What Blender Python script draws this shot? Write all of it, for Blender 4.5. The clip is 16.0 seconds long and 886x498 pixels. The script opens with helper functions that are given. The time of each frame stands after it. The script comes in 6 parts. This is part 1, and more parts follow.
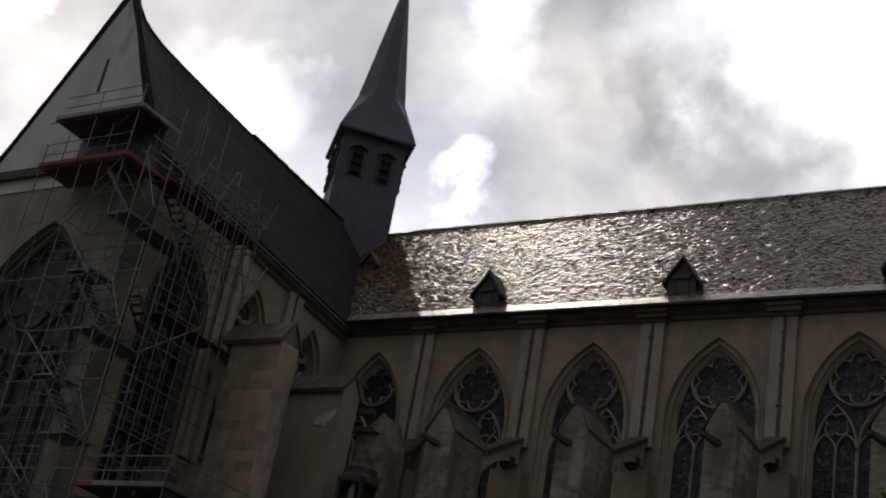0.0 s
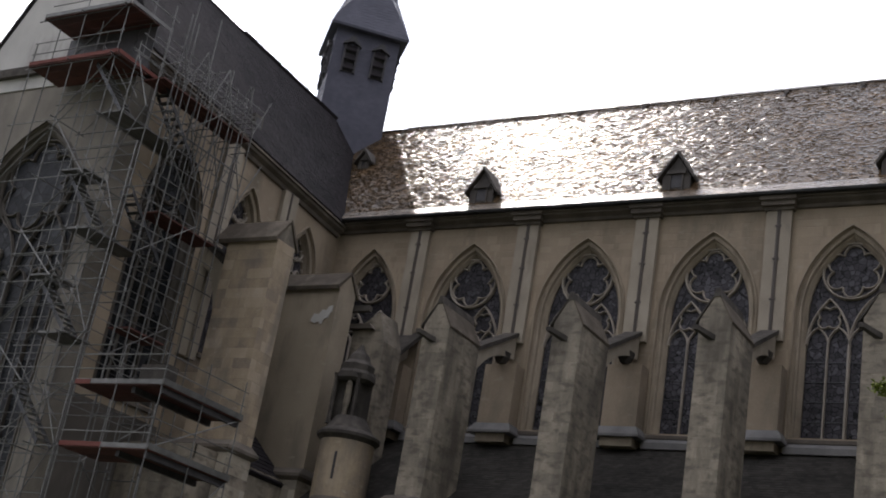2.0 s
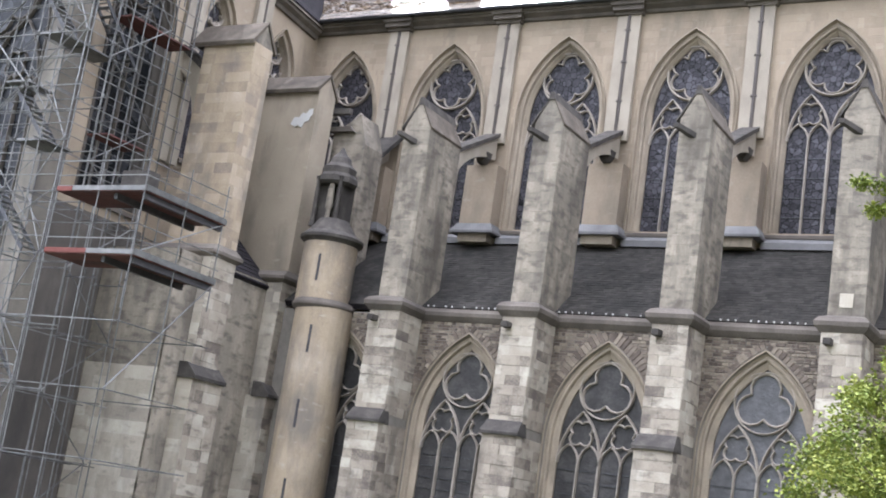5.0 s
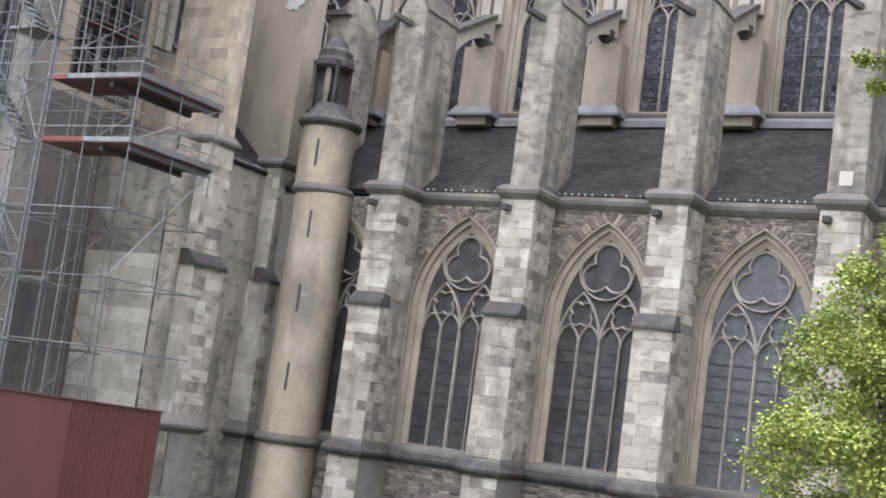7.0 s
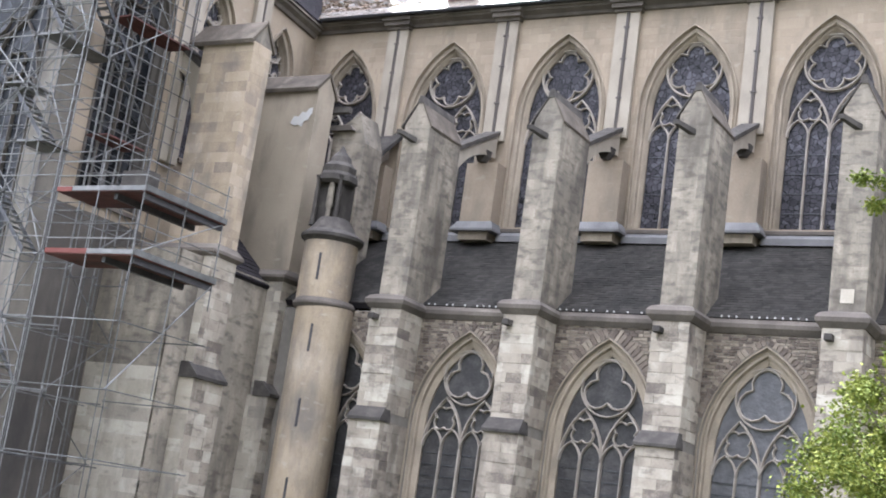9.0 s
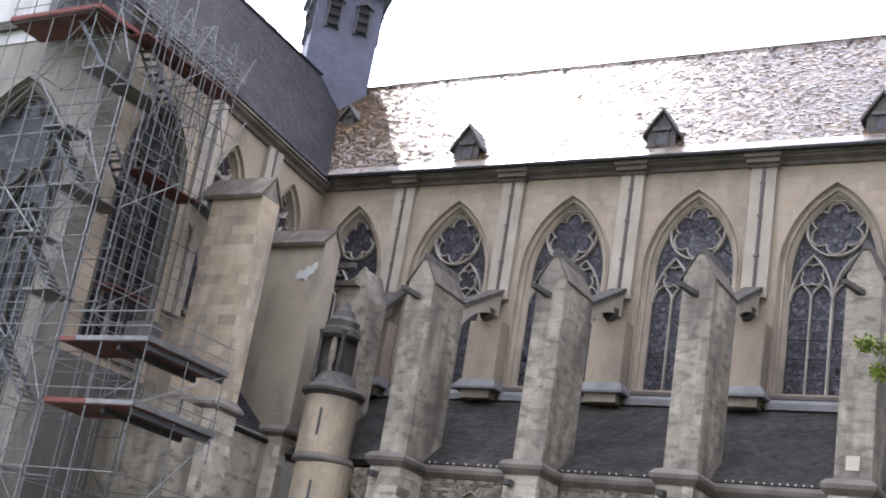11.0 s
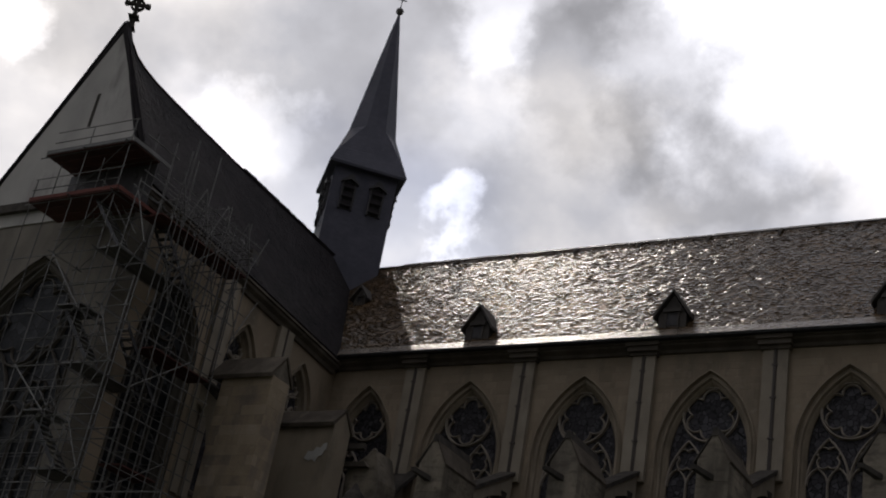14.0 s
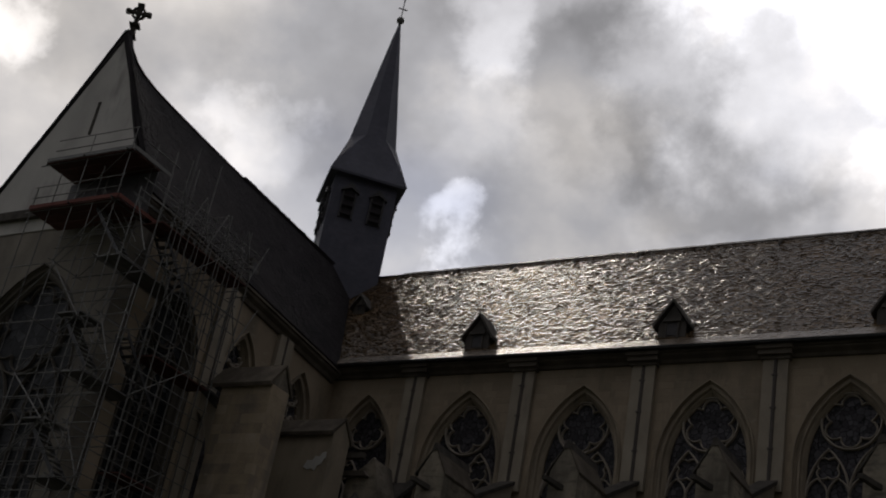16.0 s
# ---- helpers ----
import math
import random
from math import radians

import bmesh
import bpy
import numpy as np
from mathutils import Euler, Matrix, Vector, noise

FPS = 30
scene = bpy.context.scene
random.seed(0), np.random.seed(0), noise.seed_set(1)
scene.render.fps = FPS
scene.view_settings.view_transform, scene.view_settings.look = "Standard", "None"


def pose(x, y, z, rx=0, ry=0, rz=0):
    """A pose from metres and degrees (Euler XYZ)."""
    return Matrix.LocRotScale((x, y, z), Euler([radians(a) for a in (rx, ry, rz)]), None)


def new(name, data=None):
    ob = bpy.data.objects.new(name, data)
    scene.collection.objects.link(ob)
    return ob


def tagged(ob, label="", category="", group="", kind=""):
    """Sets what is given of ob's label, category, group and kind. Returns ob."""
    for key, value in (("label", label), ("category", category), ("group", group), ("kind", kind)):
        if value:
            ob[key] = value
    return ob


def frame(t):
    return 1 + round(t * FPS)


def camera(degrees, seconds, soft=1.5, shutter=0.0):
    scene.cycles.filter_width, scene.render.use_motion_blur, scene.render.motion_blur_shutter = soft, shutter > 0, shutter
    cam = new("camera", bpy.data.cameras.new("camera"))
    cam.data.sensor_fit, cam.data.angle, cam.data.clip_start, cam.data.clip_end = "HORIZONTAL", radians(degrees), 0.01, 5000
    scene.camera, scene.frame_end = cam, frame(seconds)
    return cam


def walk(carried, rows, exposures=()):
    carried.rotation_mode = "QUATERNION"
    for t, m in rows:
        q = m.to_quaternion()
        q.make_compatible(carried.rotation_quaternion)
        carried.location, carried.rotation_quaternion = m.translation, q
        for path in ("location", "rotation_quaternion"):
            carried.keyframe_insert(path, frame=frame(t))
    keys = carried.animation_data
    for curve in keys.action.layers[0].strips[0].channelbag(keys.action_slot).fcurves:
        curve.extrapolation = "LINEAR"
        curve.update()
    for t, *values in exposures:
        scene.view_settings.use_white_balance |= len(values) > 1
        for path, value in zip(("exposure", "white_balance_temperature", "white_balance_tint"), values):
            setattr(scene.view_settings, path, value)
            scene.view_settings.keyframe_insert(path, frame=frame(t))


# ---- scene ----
cam = camera(36.65, 16.0, soft=1.9)
EYE = (0.0, 0.0, 1.6)
# seconds, yaw, pitch, lean of the camera, which tilts where it stands
PATH = [
    (0, 34.02, 24.91, 10.93),
    (0.5, 33.93, 24.60, 10.78),
    (1, 33.76, 23.94, 10.67),
    (1.5, 33.51, 22.94, 10.59),
    (2, 32.92, 20.62, 10.06),
    (2.5, 32.63, 19.44, 9.78),
    (3, 32.34, 18.17, 9.50),
    (3.5, 31.99, 16.93, 9.18),
    (4, 31.59, 15.75, 8.93),
    (4.5, 30.80, 13.28, 8.60),
    (5, 30.67, 12.38, 8.58),
    (5.2, 30.54, 11.50, 8.51),
    (7.3, 29.91, 7.38, 7.66),
    (7.5, 29.91, 7.54, 7.73),
    (8, 29.92, 7.69, 7.77),
    (8.5, 30.21, 9.74, 7.91),
    (9, 30.68, 12.30, 8.22),
    (9.2, 30.89, 13.34, 8.42),
    (11.3, 32.04, 19.47, 9.72),
    (11.5, 32.15, 19.95, 9.67),
    (12, 32.69, 22.40, 10.06),
    (12.5, 32.85, 23.23, 10.07),
    (13, 33.13, 24.34, 10.30),
    (13.5, 33.58, 25.72, 10.61),
    (14, 33.89, 26.41, 10.76),
    (14.5, 34.04, 27.04, 10.97),
    (15, 34.11, 27.32, 10.97),
    (15.5, 34.10, 27.27, 10.98),
    (16, 33.97, 26.79, 10.96),
]
# seconds, stops, kelvin, tint
EXPOSURE = [(0.0, -3.2, 6750, 14), (1.0, -3.1, 6750, 14), (1.5, -2.75, 6600, 14), (2.0, -1.65, 6400, 15), (2.5, -0.95, 6250, 16), (3.0, -0.4, 6010, 14), (3.5, -0.08, 5960, 15),
            (4.0, 0.18, 5910, 15), (5.0, 0.57, 5910, 15), (7.5, 0.6, 5910, 16), (8.0, 0.56, 5910, 16), (8.6, 0.64, 5910, 16), (9.2, 0.6, 5860, 15), (11.3, -0.1, 5850, 17), (12.0, -1.1, 5550, 17), (12.5, -1.9, 5350, 17),
            (13.0, -2.25, 5650, 16), (13.5, -3.12, 6000, 15), (14.0, -3.4, 6600, 14), (14.5, -3.65, 6700, 13), (15.0, -3.82, 6750, 13), (16.0, -3.85, 6750, 13)]
walk(cam, [(t, pose(*EYE, 90 + pitch, 0, yaw) @ pose(0, 0, 0, 0, 0, lean)) for t, yaw, pitch, lean in PATH], EXPOSURE)

# ---- light ----
SUN_DIR = Vector((-0.45, 0.40, 0.79)).normalized()


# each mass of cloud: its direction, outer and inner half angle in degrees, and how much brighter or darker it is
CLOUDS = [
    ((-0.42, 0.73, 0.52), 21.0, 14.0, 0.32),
    ((-0.22, 0.76, 0.615), 9.0, 4.5, 1.6), ((-0.37, 0.725, 0.58), 5.2, 3.0, -0.36), ((-0.285, 0.79, 0.54), 5.6, 3.4, -0.42), ((-0.33, 0.70, 0.63), 4.0, 2.0, -0.22),
    ((-0.49, 0.736, 0.455), 1.75, 0.1, 0.95), ((-0.719, 0.484, 0.499), 2.4, 0.6, 0.8), ((-0.612, 0.623, 0.488), 2.0, 0.4, 0.3), ((-0.66, 0.53, 0.53), 6.0, 2.0, -0.28),
    ((-0.56, 0.62, 0.55), 6.0, 2.0, -0.28), ((-0.417, 0.77, 0.475), 5.0, 1.5, -0.28), ((-0.45, 0.66, 0.60), 3.2, 1.0, 0.45),
]


def make_world():
    world = bpy.data.worlds.new("sky")
    scene.world = world
    world.use_nodes = True
    nt = world.node_tree
    nt.nodes.clear()
    n = nt.nodes.new
    out, bg = n("ShaderNodeOutputWorld"), n("ShaderNodeBackground")
    sky = n("ShaderNodeTexSky")
    sky.sky_type, sky.sun_disc = "NISHITA", False
    sky.sun_elevation, sky.sun_rotation = math.asin(SUN_DIR.z), math.atan2(SUN_DIR.x, SUN_DIR.y)
    # the sky strength is folded in here so that the clouds can be given beside it
    dim = n("ShaderNodeVectorMath")
    dim.operation = "SCALE"
    dim.inputs["Scale"].default_value = 0.12
    coord = n("ShaderNodeTexCoord")
    mapping = n("ShaderNodeMapping")
    mapping.inputs["Scale"].default_value = (1.0, 1.0, 1.25)
    mapping.inputs["Rotation"].default_value = (0.0, 0.0, radians(-30))
    mapping.inputs["Location"].default_value = (0.35, 0.1, 0.2)
    big, fine = n("ShaderNodeTexNoise"), n("ShaderNodeTexNoise")
    big.inputs["Scale"].default_value, big.inputs["Detail"].default_value, big.inputs["Roughness"].default_value = 5.2, 8.0, 0.52
    fine.inputs["Scale"].default_value, fine.inputs["Detail"].default_value = 2.6, 4.0
    ramp = n("ShaderNodeValToRGB")
    e = ramp.color_ramp.elements
    e[0].position, e[0].color = 0.30, (0.50, 0.51, 0.54, 1)
    e[1].position, e[1].color = 0.70, (1.55, 1.53, 1.50, 1)
    mid = e.new(0.50)
    mid.color = (0.90, 0.93, 0.99, 1)
    cover = n("ShaderNodeValToRGB")
    c = cover.color_ramp.elements
    c[0].position, c[0].color, c[1].position, c[1].color = 0.36, (0.3, 0.3, 0.3, 1), 0.50, (1, 1, 1, 1)
    mix = n("ShaderNodeMix")
    mix.data_type = "RGBA"
    link = nt.links.new
    link(coord.outputs["Generated"], mapping.inputs["Vector"])
    link(mapping.outputs["Vector"], big.inputs["Vector"])
    link(mapping.outputs["Vector"], fine.inputs["Vector"])
    link(big.outputs["Fac"], ramp.inputs["Fac"])
    link(fine.outputs["Fac"], cover.inputs["Fac"])
    link(sky.outputs["Color"], dim.inputs[0])
    link(cover.outputs["Color"], mix.inputs["Factor"])
    link(dim.outputs["Vector"], mix.inputs[6])
    link(ramp.outputs["Color"], mix.inputs[7])
    # thin cloud shines brighter the nearer it lies to the sun
    aim, glow, shine = n("ShaderNodeVectorMath"), n("ShaderNodeMapRange"), n("ShaderNodeVectorMath")
    aim.operation, shine.operation = "DOT_PRODUCT", "SCALE"
    aim.inputs[1].default_value = SUN_DIR
    glow.interpolation_type = "SMOOTHSTEP"
    for key, value in (("From Min", -0.8), ("From Max", 0.95), ("To Min", 0.52), ("To Max", 6.8)):
        glow.inputs[key].default_value = value
    link(coord.outputs["Generated"], aim.inputs[0])
    link(aim.outputs["Value"], glow.inputs["Value"])
    link(mix.outputs[2], shine.inputs[0])
    link(glow.outputs["Result"], shine.inputs["Scale"])
    # heaped cloud: dark bellies and bright rims, with torn edges
    tear, shift, bent = n("ShaderNodeTexNoise"), n("ShaderNodeVectorMath"), n("ShaderNodeVectorMath")
    tear.inputs["Scale"].default_value, tear.inputs["Detail"].default_value, tear.inputs["Roughness"].default_value = 7.0, 6.0, 0.58
    shift.operation, bent.operation = "MULTIPLY_ADD", "NORMALIZE"
    link(coord.outputs["Generated"], tear.inputs["Vector"])
    link(tear.outputs["Color"], shift.inputs[0])
    shift.inputs[1].default_value, shift.inputs[2].default_value = (0.20, 0.20, 0.20), (-0.10, -0.10, -0.10)
    move = n("ShaderNodeVectorMath")
    link(coord.outputs["Generated"], move.inputs[0])
    link(shift.outputs["Vector"], move.inputs[1])
    link(move.outputs["Vector"], bent.inputs[0])
    level = None
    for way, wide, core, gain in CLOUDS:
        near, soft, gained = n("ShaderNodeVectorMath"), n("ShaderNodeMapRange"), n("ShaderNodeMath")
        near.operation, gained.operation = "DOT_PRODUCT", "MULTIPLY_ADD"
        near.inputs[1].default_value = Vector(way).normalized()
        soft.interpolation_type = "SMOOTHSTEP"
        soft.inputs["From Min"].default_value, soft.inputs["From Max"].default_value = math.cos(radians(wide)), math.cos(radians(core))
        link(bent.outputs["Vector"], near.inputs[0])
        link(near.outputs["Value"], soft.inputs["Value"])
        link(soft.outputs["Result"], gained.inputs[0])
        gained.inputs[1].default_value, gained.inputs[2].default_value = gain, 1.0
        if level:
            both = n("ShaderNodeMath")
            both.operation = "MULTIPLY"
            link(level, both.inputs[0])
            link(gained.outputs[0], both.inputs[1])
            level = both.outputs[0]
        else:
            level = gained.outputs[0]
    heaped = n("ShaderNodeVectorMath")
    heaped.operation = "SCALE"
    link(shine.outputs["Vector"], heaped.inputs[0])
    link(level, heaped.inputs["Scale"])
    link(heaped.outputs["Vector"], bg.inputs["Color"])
    bg.inputs["Strength"].default_value = 1.0
    link(bg.outputs["Background"], out.inputs["Surface"])


make_world()
sun_lamp = bpy.data.lights.new("sun", "SUN")
sun_lamp.energy, sun_lamp.angle, sun_lamp.color = 5.0, radians(0.6), (1.0, 0.93, 0.81)
sun = new("sun", sun_lamp)
sun.matrix_world = SUN_DIR.to_track_quat("Z", "Y").to_matrix().to_4x4()


# ---- materials ----
def material(name, stops, scale=3.0, rough=0.85, bump=0.25, bump_scale=30.0, fine=18.0, spread=0.35, metal=0.0, streak=0.0, shift=0.0, island=False, spec=0.4, stain=None, stain_size=0.5, stain_at=0.6, blotch=None, blotch_at=0.6, cells=0.0):
    """A surface whose colour runs through stops by noise at two scales; spread: how far single pieces differ; streak: vertical weathering."""
    m = bpy.data.materials.new(name)
    m.use_nodes = True
    nt = m.node_tree
    b = nt.nodes["Principled BSDF"]
    n, link = nt.nodes.new, nt.links.new
    geo, info = n("ShaderNodeNewGeometry"), n("ShaderNodeObjectInfo")
    coarse, grain = n("ShaderNodeTexNoise"), n("ShaderNodeTexNoise")
    coarse.inputs["Scale"].default_value, coarse.inputs["Detail"].default_value = scale, 5.0
    grain.inputs["Scale"].default_value, grain.inputs["Detail"].default_value = fine, 4.0
    mp = n("ShaderNodeMapping")
    mp.inputs["Scale"].default_value = (1.0, 1.0, 1.0 - 0.85 * streak)
    link(geo.outputs["Position"], mp.inputs["Vector"])
    link(mp.outputs["Vector"], coarse.inputs["Vector"])
    link(geo.outputs["Position"], grain.inputs["Vector"])
    a = n("ShaderNodeMath")
    a.operation = "MULTIPLY_ADD"
    link(grain.outputs["Fac"], a.inputs[0])
    a.inputs[1].default_value = 0.35
    s = n("ShaderNodeMath")
    s.operation = "MULTIPLY_ADD"
    link(coarse.outputs["Fac"], s.inputs[0])
    s.inputs[1].default_value, s.inputs[2].default_value = 0.9, shift - 0.13 - spread * 0.5
    link(s.outputs[0], a.inputs[2])
    r = n("ShaderNodeMath")
    r.operation = "MULTIPLY_ADD"
    link(geo.outputs["Random Per Island"] if island else info.outputs["Random"], r.inputs[0])
    r.inputs[1].default_value = spread
    link(a.outputs[0], r.inputs[2])
    ramp = n("ShaderNodeValToRGB")
    e = ramp.color_ramp.elements
    for i, (p, c) in enumerate(stops):
        el = e[i] if i < 2 else e.new(p)
        el.position, el.color = p, (*c, 1)
    link(r.outputs[0], ramp.inputs["Fac"])
    colour = ramp.outputs["Color"]
    if cells:
        # painted and leaded pieces of differing tone
        tone, lead = n("ShaderNodeTexVoronoi"), n("ShaderNodeTexVoronoi")
        lead.feature = "DISTANCE_TO_EDGE"
        for v in (tone, lead):
            v.inputs["Scale"].default_value = cells
            link(mp.outputs["Vector"], v.inputs["Vector"])
        split, gate, low = n("ShaderNodeSeparateColor"), n("ShaderNodeMath"), n("ShaderNodeMix")
        link(tone.outputs["Color"], split.inputs["Color"])
        cr = n("ShaderNodeMath")
        cr.operation = "MULTIPLY_ADD"
        link(split.outputs["Red"], cr.inputs[0])
        cr.inputs[1].default_value = 0.7
        off = n("ShaderNodeMath")
        off.operation = "SUBTRACT"
        link(r.outputs[0], off.inputs[0])
        off.inputs[1].default_value = 0.35
        link(off.outputs[0], cr.inputs[2])
        link(cr.outputs[0], ramp.inputs["Fac"])
        gate.operation = "LESS_THAN"
        link(lead.outputs["Distance"], gate.inputs[0])
        gate.inputs[1].default_value = 0.045
        low.data_type = "RGBA"
        link(gate.outputs[0], low.inputs["Factor"])
        link(colour, low.inputs[6])
        low.inputs[7].default_value = (0.006, 0.006, 0.006, 1)
        colour = low.outputs[2]
    if stain:
        sn = n("ShaderNodeTexNoise")
        sn.inputs["Scale"].default_value, sn.inputs["Detail"].default_value, sn.inputs["Roughness"].default_value = stain_size, 6.0, 0.6
        sm = n("ShaderNodeMapping")
        sm.inputs["Scale"].default_value = (1.0, 1.0, 0.35)
        sm.inputs["Location"].default_value = (7.3, 2.1, 4.4)
        link(geo.outputs["Position"], sm.inputs["Vector"])
        link(sm.outputs["Vector"], sn.inputs["Vector"])
        sr = n("ShaderNodeValToRGB")
        sr.color_ramp.elements[0].position, sr.color_ramp.elements[1].position = stain_at - 0.08, stain_at + 0.1
        sr.color_ramp.elements[1].color = (0.8, 0.8, 0.8, 1)
        link(sn.outputs["Fac"], sr.inputs["Fac"])
        mx = n("ShaderNodeMix")
        mx.data_type = "RGBA"
        link(sr.outputs["Color"], mx.inputs["Factor"])
        link(colour, mx.inputs[6])
        mx.inputs[7].default_value = (*stain, 1)
        colour = mx.outputs[2]
    if blotch:
        bs = n("ShaderNodeTexNoise")
        bs.inputs["Scale"].default_value, bs.inputs["Detail"].default_value, bs.inputs["Roughness"].default_value = 1.7, 5.0, 0.55
        bmap = n("ShaderNodeMapping")
        bmap.inputs["Scale"].default_value = (1.0, 1.0, 2.3)
        link(geo.outputs["Position"], bmap.inputs["Vector"])
        link(bmap.outputs["Vector"], bs.inputs["Vector"])
        br = n("ShaderNodeValToRGB")
        br.color_ramp.elements[0].position, br.color_ramp.elements[1].position = blotch_at - 0.06, blotch_at + 0.11
        br.color_ramp.elements[1].color = (0.7, 0.7, 0.7, 1)
        link(bs.outputs["Fac"], br.inputs["Fac"])
        bx = n("ShaderNodeMix")
        bx.data_type = "RGBA"
        link(br.outputs["Color"], bx.inputs["Factor"])
        link(colour, bx.inputs[6])
        bx.inputs[7].default_value = (*blotch, 1)
        colour = bx.outputs[2]
    link(colour, b.inputs["Base Color"])
    b.inputs["Roughness"].default_value, b.inputs["Metallic"].default_value, b.inputs["Specular IOR Level"].default_value = rough, metal, spec
    if bump:
        bn, bp = n("ShaderNodeTexNoise"), n("ShaderNodeBump")
        bn.inputs["Scale"].default_value, bn.inputs["Detail"].default_value = bump_scale, 6.0
        link(geo.outputs["Position"], bn.inputs["Vector"])
        bp.inputs["Strength"].default_value, bp.inputs["Distance"].default_value = bump, 0.05
        link(bn.outputs["Fac"], bp.inputs["Height"])
        link(bp.outputs["Normal"], b.inputs["Normal"])
    return m


STONE_OLD = material("weathered_grey_stone", [(0.1, (0.072, 0.062, 0.050)), (0.9, (0.345, 0.300, 0.238)), (0.35, (0.150, 0.131, 0.106)), (0.6, (0.225, 0.194, 0.152))], 1.3, spread=0.24, streak=0.85, shift=0.04, stain=(0.070, 0.060, 0.048), stain_size=0.8, stain_at=0.545, blotch=(0.070, 0.060, 0.048), blotch_at=0.55)
STONE_MIXED = material("patched_ashlar", [(0.06, (0.085, 0.070, 0.060)), (0.98, (0.43, 0.392, 0.325)), (0.22, (0.135, 0.112, 0.092)), (0.34, (0.235, 0.200, 0.160)), (0.62, (0.300, 0.260, 0.208))], 1.1, spread=0.6, shift=0.03, stain=(0.125, 0.105, 0.085), stain_size=1.0, stain_at=0.60, blotch=(0.085, 0.071, 0.060), blotch_at=0.59)
STONE_WARM = material("warm_limestone_wall", [(0.15, (0.1869, 0.1477, 0.1064)), (0.85, (0.3339, 0.2679, 0.1976)), (0.5, (0.2625, 0.2088, 0.1520))], 0.8, spread=0.26, streak=0.3, island=True, stain=(0.135, 0.114, 0.088), stain_size=0.5, stain_at=0.6, blotch=(0.30, 0.262, 0.205), blotch_at=0.66)
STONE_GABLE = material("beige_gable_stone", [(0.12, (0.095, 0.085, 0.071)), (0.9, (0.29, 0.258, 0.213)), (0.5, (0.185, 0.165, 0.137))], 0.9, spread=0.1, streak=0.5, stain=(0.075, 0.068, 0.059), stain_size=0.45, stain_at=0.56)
# dark weathered grey; on the transept corner its tone also carries shade
STONE_GREY_SHADED = material("weathered_shaded_grey_stone", [(0.12, (0.060, 0.051, 0.045)), (0.9, (0.140, 0.121, 0.104)), (0.5, (0.085, 0.074, 0.063))], 0.9, spread=0.1, streak=0.5, stain=(0.039, 0.035, 0.032), stain_size=0.5, stain_at=0.56)
SLAB = material("lichened_roof_slab", [(0.12, (0.045, 0.037, 0.031)), (0.9, (0.150, 0.125, 0.101)), (0.5, (0.084, 0.070, 0.056))], 1.6, rough=0.95, spread=0.2, spec=0.15, stain=(0.156, 0.136, 0.106), stain_size=1.6, stain_at=0.63)
STONE_DRESSED = material("dressed_cream_stone", [(0.15, (0.1840, 0.1566, 0.1230)), (0.85, (0.3380, 0.2974, 0.2382)), (0.5, (0.2649, 0.2279, 0.1806))], 1.2, spread=0.2, streak=0.4, stain=(0.137, 0.117, 0.096), stain_size=0.7, stain_at=0.64)
STONE_FRAME = material("brown_moulded_stone", [(0.15, (0.150, 0.122, 0.092)), (0.85, (0.350, 0.290, 0.220)), (0.5, (0.255, 0.210, 0.158))], 1.4, spread=0.2, streak=0.4, stain=(0.115, 0.095, 0.07), stain_size=0.8, stain_at=0.6)
TRACERY = material("pale_tracery_stone", [(0.15, (0.1854, 0.1623, 0.1379)), (0.85, (0.3904, 0.3440, 0.2916)), (0.5, (0.2855, 0.2489, 0.2098))], 2.0, spread=0.1, streak=0.3)
RUBBLE = material("brown_rubble_stone", [(0.1, (0.062, 0.047, 0.038)), (0.95, (0.265, 0.222, 0.170)), (0.4, (0.120, 0.094, 0.074)), (0.65, (0.175, 0.142, 0.110))], 2.5, spread=0.75, island=True)
MORTAR = material("lime_mortar", [(0.2, (0.122, 0.110, 0.094)), (0.8, (0.203, 0.183, 0.157))], 2.0, spread=0.05)
CORNICE = material("dark_weathered_cornice", [(0.15, (0.059, 0.051, 0.045)), (0.85, (0.198, 0.171, 0.144)), (0.5, (0.113, 0.097, 0.083))], 0.9, rough=0.95, spread=0.15, streak=0.2, spec=0.15)
# sooty copings; also the shade on left saddle slabs and in the niche
COPING = material("sooty_coping_and_shade_stone", [(0.15, (0.026, 0.024, 0.022)), (0.85, (0.105, 0.093, 0.082)), (0.5, (0.056, 0.050, 0.045))], 2.0, rough=0.95, spread=0.2, spec=0.15)
SLATE = material("wet_slate", [(0.1, (0.0367, 0.0257, 0.0154)), (0.9, (0.1667, 0.1080, 0.0595)), (0.5, (0.0734, 0.0486, 0.0278))], 0.8, rough=0.23, bump=0.12, bump_scale=70.0, spread=0.32, island=True, spec=0.29, stain=(0.070, 0.046, 0.028), stain_size=0.6, stain_at=0.57)
SLATE_EAVES = material("smooth_eaves_slate", [(0.1, (0.0595, 0.0496, 0.0406)), (0.9, (0.2720, 0.2208, 0.1711)), (0.5, (0.1360, 0.1104, 0.0870))], 0.7, rough=0.24, bump=0.25, bump_scale=24.0, spread=0.2, island=True, spec=0.55, stain=(0.085, 0.058, 0.038), stain_size=0.5, stain_at=0.56)
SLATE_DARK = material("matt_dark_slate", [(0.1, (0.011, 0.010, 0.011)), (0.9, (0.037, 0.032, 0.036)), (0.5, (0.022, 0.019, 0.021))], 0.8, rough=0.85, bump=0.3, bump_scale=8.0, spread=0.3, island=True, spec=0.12)
